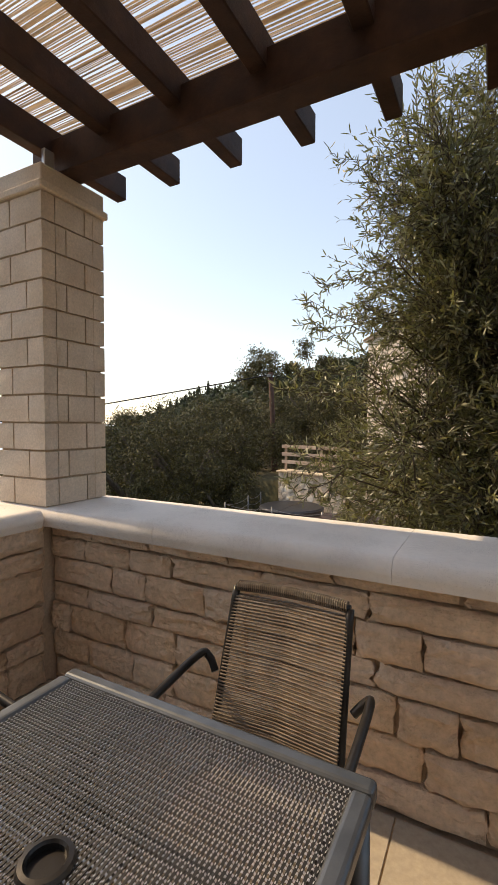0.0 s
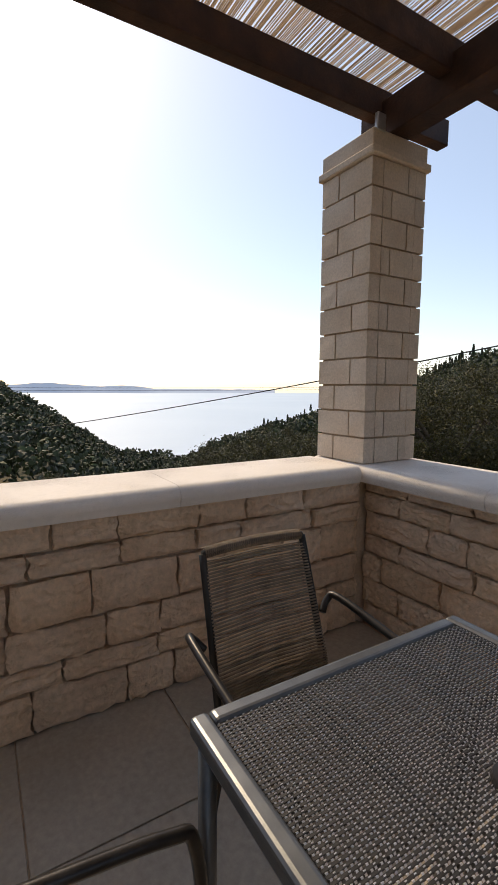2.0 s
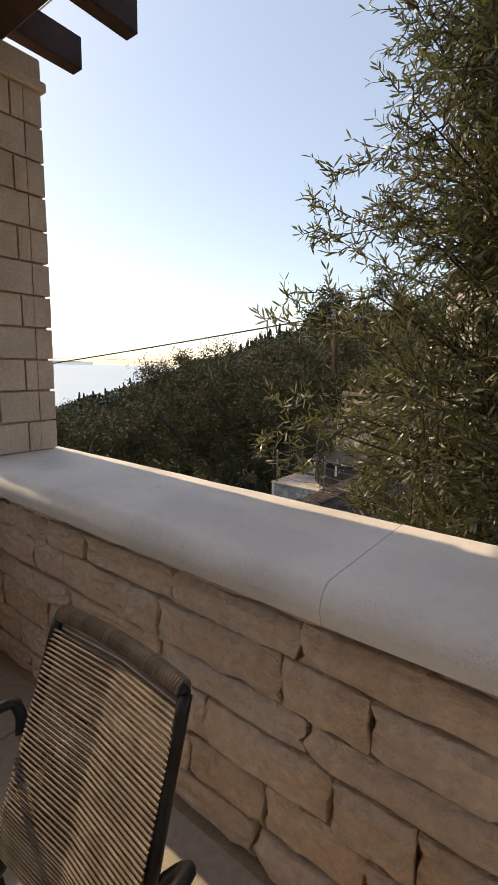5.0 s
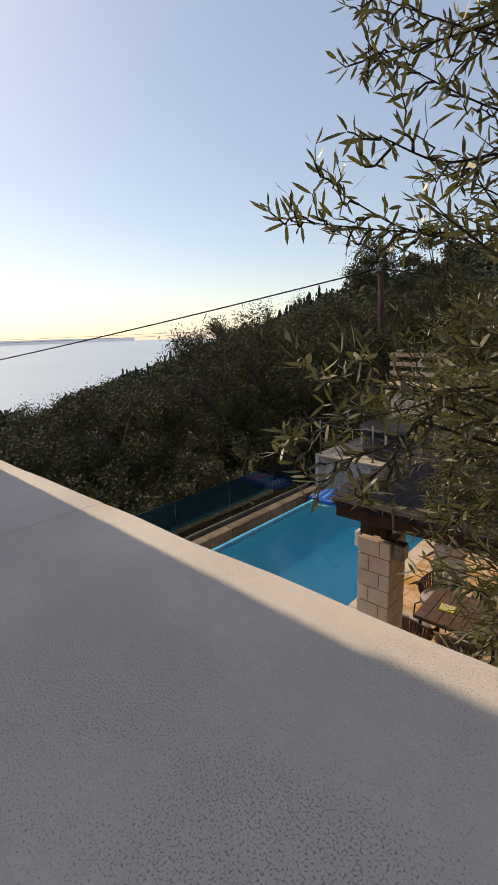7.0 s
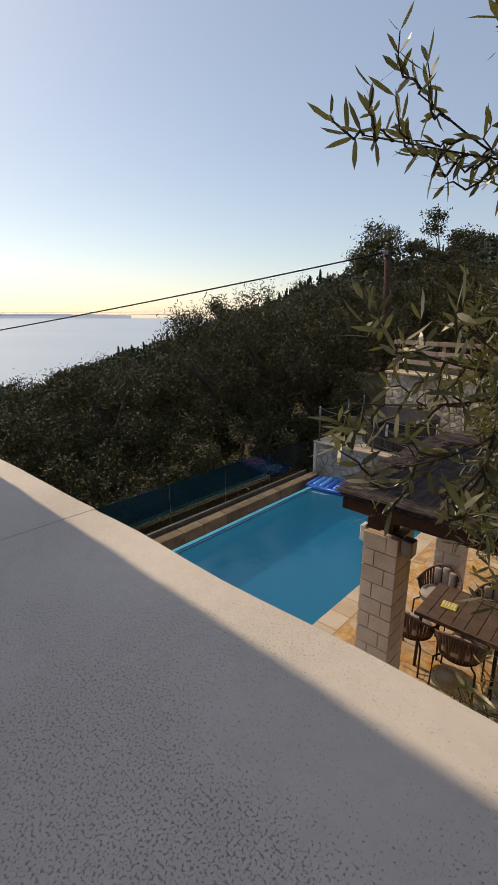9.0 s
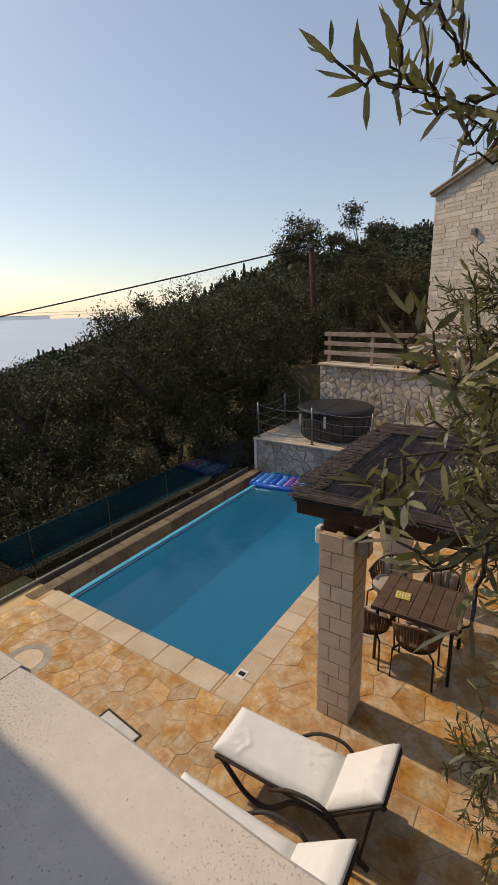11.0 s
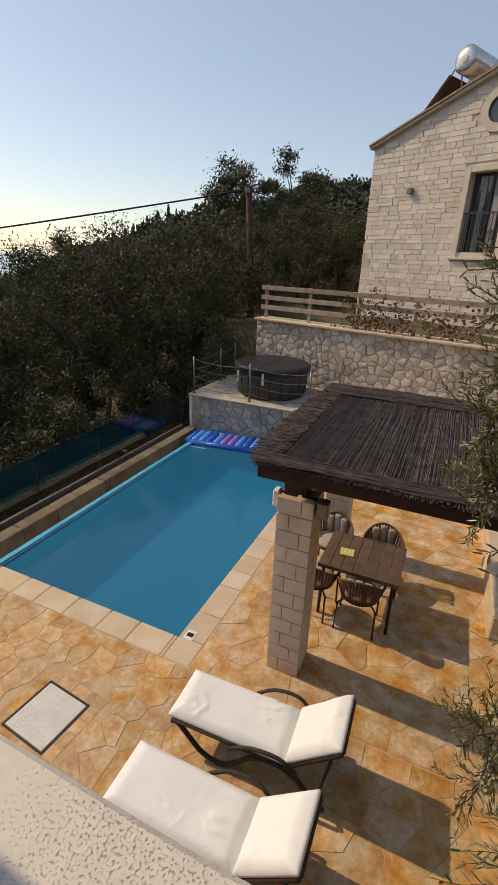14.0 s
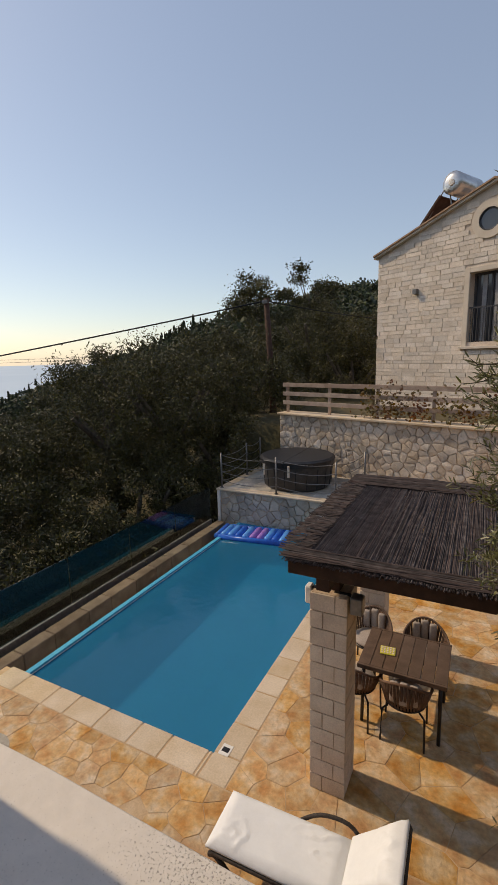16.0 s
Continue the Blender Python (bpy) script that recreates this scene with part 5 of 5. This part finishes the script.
def polar(yaw, r):
    return -r * math.sin(radians(yaw)), r * math.cos(radians(yaw))


kinds = [(4.4, 2.3), (5.2, 2.6), (4.8, 2.9), (5.6, 2.4)]
models = []
# x, y, height of the crown's top: the row behind the glass balustrade first
SPOTS = [(-12.0, 8.0, 0.15), (-9.9, 11.2, 2.25), (-8.3, 12.6, 2.0), (-7.9, 9.6, -0.6), (-13.3, 5.6, -1.4), (-10.4, 7.0, -1.3), (-7.6, 7.2, -1.7), (-8.6, 4.6, -2.0),
         (-11.6, 3.4, -2.1), (-9.0, 1.6, -2.3), (-12.4, 0.4, -2.3), (-8.4, -1.4, -2.2), (-15.8, 2.2, -2.2), (-18.5, 6.4, -2.6), (-16.6, 9.0, -0.5), (-13.6, 11.2, 0.1),
         (-13.6, 16.0, 2.0), (-10.2, 15.4, 2.6), (-7.4, 15.6, 2.9), (-8.8, 19.5, 3.6), (-6.6, 21.5, 4.1), (-12.2, 20.0, 3.2), (-16.5, 18.5, 2.2), (-4.2, 20.2, 3.2), (-5.2, 24.5, 4.0),
         (-9.0, 27.0, 5.0), (-20.0, 14.0, -0.5), (-24.0, 9.0, -3.0), (-22.0, 2.0, -2.4), (-17.5, -3.0, -2.2), (-26.0, -6.0, -2.6), (-6.4, 10.9, -1.4), (-6.6, 13.0, 0.2), (-2.6, 28.0, 5.4)]
for i, (x, y, top) in enumerate(SPOTS):
    h, rad = kinds[i % 4]
    far_off = math.hypot(x, y) > 22
    if i < 4:
        models.append(olive_tree(pose(x, y, top - h * 1.03, 0, 0, i * 77), h, rad, 30 + i, 26000, 0.10, "grey-green olive tree on the slope below the pool"))
    else:
        k = copy_thing(models[i % 4], pose(x, y, top - h * 1.03, 0, 0, (i * 77) % 360))
        if far_off:
            tagged(k, "distant grey-green olive tree on the hillside")


def slender_tree(x, y, top, h, rad, seed):
    """A thin tree standing clear above the wood, its crown open."""
    t = thing("ridge_tree", "slender tree with an open crown standing above the wood", "tree", "trees above the wood", at=pose(x, y, top - h))
    q = random.Random(seed)
    bm = bmesh.new()
    tube(bm, smoothed([(0, 0, -2.0), (0.1, 0, h * 0.3), (-0.05, 0.1, h * 0.75)], 4), [0.16 - 0.014 * i for i in range(9)], 6)
    verts, faces = [], []
    for i in range(16):
        a = q.uniform(0, math.tau)
        z = h * q.uniform(0.55, 0.97)
        rr2 = rad * q.uniform(0.25, 1.0) * (1.25 - 0.7 * abs(z / h - 0.72) / 0.28)
        tip = Vector((rr2 * math.cos(a), rr2 * math.sin(a), z))
        tube(bm, [(0, 0, h * q.uniform(0.4, 0.6)), tip * 0.6 + Vector((0, 0, h * 0.24)), tip], [0.05, 0.03, 0.012], 5)
        for _ in range(420):
            p = tip + Vector((q.gauss(0, 0.34), q.gauss(0, 0.34), q.gauss(0, 0.22))) * rad * 0.5
            leaf_quad(verts, faces, p, rand_dir(q), rand_dir(q), q.uniform(0.10, 0.2), q.uniform(0.05, 0.09))
    part("trunk", bm, "bark", t, smooth=True)
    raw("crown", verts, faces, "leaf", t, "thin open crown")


slender_tree(-11.9, 27.5, 6.35, 6.5, 2.1, 71)
slender_tree(-9.4, 29.0, 7.0, 7.0, 1.7, 72)

# woods on the hillside: many clumps of foliage
verts, faces = [], []
rr = random.Random(99)
count = 0
while count < 3600:
    yaw = rr.uniform(2, 118)
    r = 26 + (290 - 26) * rr.random() ** 0.75
    ridge, e = skyline(yaw)
    if r > ridge + 6:
        continue
    x, y = polar(yaw, r)
    z = ground_z(x, y)
    if z < SEA + 0.5:
        continue
    count += 1
    cr = rr.uniform(1.6, 3.0) * (1.0 if r > 60 else 0.8)
    hh = cr * rr.uniform(0.8, 1.25)
    s = 0.16 + r * 0.0023
    for _ in range(80 if r < 130 else 56):
        o = rand_dir(rr)
        o.z = abs(o.z) * 1.1 - 0.15
        p = Vector((x, y, z + hh * 0.5)) + Vector((o.x * cr, o.y * cr, o.z * hh)) * rr.uniform(0.7, 1.0)
        d = (o * 0.6 + rand_dir(rr)).normalized()
        leaf_quad(verts, faces, p, d, o + rand_dir(rr) * 0.7, s * rr.uniform(1.4, 2.6), s * rr.uniform(1.0, 1.8))
tagged(raw("hillside_wood", verts, faces, "wood_far", None), "dense olive and oak wood covering the hillside", "wood", kind="stuff")

# cypresses on the ridge
verts, faces = [], []
for i in range(60):
    yaw = rr.choice((rr.uniform(49, 58), rr.uniform(32, 45), rr.uniform(34, 37)))
    ridge, e = skyline(yaw)
    r = ridge * rr.uniform(0.93, 1.0)
    x, y = polar(yaw, r)
    z = ground_z(x, y)
    h = rr.uniform(3.5, 6.5)
    for _ in range(70):
        k = rr.random()
        a = rr.uniform(0, math.tau)
        w = h * 0.10 * (1 - k) ** 0.6 * min(1, 6 * (k + 0.05))
        p = Vector((x + w * math.cos(a), y + w * math.sin(a), z + 0.5 + k * h))
        leaf_quad(verts, faces, p, Vector((math.cos(a) * 0.3, math.sin(a) * 0.3, 1)).normalized(), Vector((math.cos(a), math.sin(a), 0.2)), h * 0.14, h * 0.07)
tagged(raw("ridge_cypresses", verts, faces, "cypress", None), "dark cypresses standing along the hill ridge", "cypress", kind="stuff")

# vine on the fence
verts, faces = [], []
for i in range(800):
    u = rr.choice((rr.uniform(2.6, 7.5), rr.gauss(3.4, 0.5), rr.gauss(5.2, 0.8)))
    z = -0.33 + abs(rr.gauss(0.25, 0.28))
    p = RW @ Vector((u, rr.uniform(0.05, 0.22), min(z, 0.62)))
    leaf_quad(verts, faces, p, rand_dir(rr), rand_dir(rr), rr.uniform(0.05, 0.11), rr.uniform(0.04, 0.09))
tagged(raw("creeper", verts, faces, "vine", None), "reddish autumn creeper growing over the fence", "creeper", kind="stuff")


# the near olive, leaning over the parapet
def near_olive():
    t = thing("near_olive_tree", "large olive tree beside the terrace with drooping leafy twigs", "tree")
    rr = random.Random(5)
    root = Vector((2.85, 2.55, DECK - 0.2))
    fork = Vector((2.7, 2.35, -0.7))
    bm = bmesh.new()
    tube(bm, smoothed([root, root + Vector((0.1, -0.05, 0.7)), fork + Vector((0.12, 0.1, -0.6)), fork], 4), [0.24 - 0.006 * i for i in range(13)], 10)
    twigs = bmesh.new()
    verts, faces = [], []

    def twig(a, b, n_leaf, length):
        """A fine twig from a to b with paired narrow leaves."""
        d0 = b - a
        pts = [a + d0 * (k / 5) + rand_dir(rr) * 0.012 * (0 < k < 5) + Vector((0, 0, -0.02 * math.sin(k / 5 * 3.1))) for k in range(6)]
        tube(twigs, pts, [0.0035, 0.003, 0.0026, 0.0022, 0.0018, 0.0012], 4, cap=False)
        for i in range(n_leaf):
            k = 0.12 + 0.88 * (i / max(1, n_leaf - 1))
            f = min(4.999, k * 5)
            p = pts[int(f)].lerp(pts[int(f) + 1], f - int(f))
            ax = (pts[min(int(f) + 1, 5)] - pts[int(f)]).normalized()
            side = ax.cross(rand_dir(rr)).normalized()
            for s in (1, -1):
                d = (ax * rr.uniform(0.6, 1.1) + side * s * rr.uniform(0.5, 1.0)).normalized()
                leaf_quad(verts, faces, p, d, rand_dir(rr), length * rr.uniform(0.6, 1.15), length * rr.uniform(0.14, 0.20))

    def bough(tip, spread, n_twigs, thick, twig_len=0.34, leaf=0.058):
        """A limb from the fork to tip, with twigs along its outer part."""
        tip = Vector(tip)
        mid = fork.lerp(tip, 0.55) + Vector((0.15, 0.2, 0.30)) + rand_dir(rr) * 0.10
        pts = smoothed([fork, mid, tip], 6)
        tube(bm, pts, [thick * (1 - 0.93 * i / (len(pts) - 1)) + 0.0018 for i in range(len(pts))], 6)
        for i in range(n_twigs):
            k = 0.45 + 0.55 * rr.random() ** 0.7
            f = k * (len(pts) - 1.001)
            p = pts[int(f)].lerp(pts[int(f) + 1], f - int(f))
            out = (tip - mid).normalized()
            off = rand_dir(rr)
            e = p + (out * rr.uniform(0.2, 1.0) + off * 0.9 + Vector((0, 0, -0.12))).normalized() * rr.uniform(0.5, 1.0) * twig_len + off * spread * rr.random()
            twig(p + off * spread * rr.random() * 0.4, e, rr.randint(7, 12), leaf)

    for tip, spread, n, th in TIPS:
        near = spread < 0.2
        bough(tip, spread, n, th, 0.15 if near else 0.36, 0.043 if near else 0.062)
    for a, b in SPRIGS:
        a, b = Vector(a), Vector(b)
        tube(bm, smoothed([fork, fork.lerp(a, 0.6) + Vector((0.1, 0.15, 0.25)), a], 5), [0.012 - 0.0008 * k for k in range(11)], 5)
        pts = smoothed([a, a.lerp(b, 0.5) + Vector((0, 0, -0.03)), b], 5)
        tube(bm, pts, [0.0040 - 0.00028 * k for k in range(11)], 5)
        run = (b - a).length
        n = max(5, int(run / 0.042))
        for k in range(n):
            f = (0.15 + 0.85 * k / (n - 1)) * 9.99
            p = pts[int(f)].lerp(pts[int(f) + 1], f - int(f))
            ax = (pts[int(f) + 1] - pts[int(f)]).normalized()
            side = ax.cross(rand_dir(rr)).normalized()
            e = p + (ax * rr.uniform(0.5, 1.1) + side * rr.uniform(0.4, 1.0)).normalized() * rr.uniform(0.05, 0.12)
            twig(p, e, rr.randint(4, 6), 0.056)
    part("trunk", bm, "bark", t, "grey olive trunk and limbs", smooth=True)
    part("twig", twigs, "bark", t, kind="stuff")
    raw("crown", verts, faces, "leaf_near", t, "narrow grey-green olive leaves")


TIPS = [((0.98, 1.45, 1.10), 0.11, 40, 0.007), ((1.00, 1.55, 0.84), 0.12, 44, 0.007), ((1.03, 1.62, 0.58), 0.12, 44, 0.007), ((0.96, 2.75, 0.25), 0.14, 70, 0.010),
        ((0.92, 2.1, 1.30), 0.12, 110, 0.009), ((0.88, 2.1, 1.16), 0.12, 110, 0.009), ((0.92, 2.1, 0.95), 0.12, 110, 0.009), ((0.90, 2.1, 0.72), 0.14, 110, 0.009), ((0.94, 2.1, 0.45), 0.14, 110, 0.009),
        ((1.03, 1.60, -0.25), 0.10, 46, 0.008), ((1.08, 2.1, -0.74), 0.10, 46, 0.008), ((1.20, 2.1, -1.14), 0.12, 50, 0.009), ((1.15, 2.5, 0.7), 0.18, 80, 0.010),
        ((1.38, 1.35, 0.50), 0.25, 110, 0.012), ((1.36, 1.50, 0.95), 0.25, 110, 0.012), ((1.5, 1.2, 0.15), 0.25, 110, 0.012), ((1.45, 1.15, 1.25), 0.25, 110, 0.012),
        ((1.36, 1.15, 2.35), 0.14, 60, 0.009), ((1.30, 1.20, 2.75), 0.14, 60, 0.009), ((1.25, 1.25, 2.05), 0.12, 56, 0.009), ((1.22, 1.30, 1.70), 0.12, 56, 0.009)]
# fine outer sprigs: inner end, tip
SPRIGS = [((1.38, 1.56, 1.53), (0.89, 0.91, 1.52)), ((1.15, 1.35, 1.49), (0.94, 1.01, 1.6)), ((1.43, 1.48, 1.69), (0.92, 1.23, 1.98)), ((1.47, 1.43, 1.84), (0.91, 1.22, 2.1)),
          ((1.56, 1.56, 2.02), (1.27, 1.19, 1.95)), ((1.23, 1.25, 1.1), (0.96, 0.8, 1.06)), ((1.21, 1.09, 1.07), (1.07, 0.78, 0.97)), ((1.26, 1.27, 1.1), (0.97, 0.86, 1.17)),
          ((1.23, 1.12, 1.11), (1.11, 0.88, 1.2)), ((1.17, 1.03, 1.04), (1.15, 0.77, 0.94)), ((1.26, 1.17, 1.63), (1.14, 0.86, 1.62)), ((1.48, 1.3, 2.9), (1.14, 1.1, 2.84)),
          ((1.46, 1.3, 2.3), (1.06, 1.1, 2.14)), ((1.43, 1.35, 2.0), (0.99, 1.12, 1.9))]
# the crown's mass
for k in range(38):
    q = random.Random(200 + k)
    TIPS.append(((q.uniform(1.35, 3.3), q.uniform(1.15, 2.9), -0.7 + 4.3 * ((k * 0.618) % 1.0)), 0.34, 200, 0.022))
for k in range(18):
    q = random.Random(400 + k)
    TIPS.append(((q.uniform(1.45, 2.1), q.uniform(1.15, 1.9), -0.2 + 3.5 * ((k * 0.618) % 1.0)), 0.28, 170, 0.016))
near_olive()

# ---- pieces of walls, floors and paving ----
rr = random.Random(21)
ft = 0.58
for i in range(8):
    for j in range(7):
        x0, y1 = -0.045 + i * ft, 0.04 - j * ft
        part("tile", boxed(x0 + 0.003, min(x0 + ft, 4.4) - 0.003, max(y1 - ft, -4.0) + 0.003, y1 - 0.003, -0.008, 0.0, 0.001), "floor", floor)
courses(wall_b, 4.4, 0.0, 0.838, Matrix.Translation((-0.04, 0.10, 0)), 4)
courses(wall_a, 4.2, 0.0, 0.838, Matrix.Translation((-0.055, -4.2, 0)) @ Matrix.Rotation(radians(90), 4, 'Z'), 6)

# flagstones
def paving(bounds, holes, dist, seed, parent):
    pts = scatter(bounds, dist, seed)
    r2 = random.Random(seed)
    for p, poly in voronoi(pts, bounds, 0.003):
        if any(a - 0.12 < p.x < b + 0.12 and c - 0.12 < p.y < d + 0.12 for a, b, c, d in holes):
            continue
        me = slab_mesh(poly, p, 0.022, "flag", 0.0, r2)
        piece("flagstone", me, Matrix.Translation((p.x, p.y, DECK - 0.02 + r2.uniform(-0.002, 0.002))), parent)


HOLES = [(-2.44, -1.76, 1.97, 2.65)]
paving((-4.9, 1.9, 0.5, PY0 - 0.32), HOLES, 0.29, 31, deck)
paving((PX1 + 0.31, 2.6, PY0 - 0.30, 9.6), [], 0.38, 33, deck_e)
border = thing("hatch_border", "small cut stones framing the access hatch", "paving", kind="structure", at=pose(-2.10, 2.31, DECK, 0, 0, -5))
for sgn in (-1, 1):
    for k in range(4):
        a = -0.40 + k * 0.2
        part("border_stone", boxed(a + 0.004, a + 0.196, min(sgn * 0.28, sgn * 0.40), max(sgn * 0.28, sgn * 0.40), -0.02, 0.001, 0.004), "flag", border)
        b = -0.276 + k * 0.138
        part("border_stone", boxed(min(sgn * 0.28, sgn * 0.40), max(sgn * 0.28, sgn * 0.40), b, b + 0.13, -0.02, 0.0012, 0.004), "flag", border)


# rubble on the retaining wall and the platform's front
def rubble(parent, bounds, dist, seed, m, material, aspect=1.4, depth=0.032):
    pts = scatter(bounds, dist, seed, aspect)
    r2 = random.Random(seed)
    for p, poly in voronoi(pts, bounds, 0.009):
        me = slab_mesh(poly, p, depth * r2.uniform(0.5, 1.3), material, 0.010, r2)
        piece("stone", me, m @ Matrix.Translation((p.x, 0, p.y)) @ Matrix.Rotation(radians(90), 4, 'X'), parent)


rubble(ret, (0.0, 6.6, -2.6, -0.44), 0.20, 41, RW @ Matrix.Translation((0, 0.06, 0)), "rubble")
rubble(plat, (-5.03, -1.56, -2.95, JZ - 0.055), 0.21, 43, Matrix.Translation((0, 9.93, 0)), "rubble_grey")
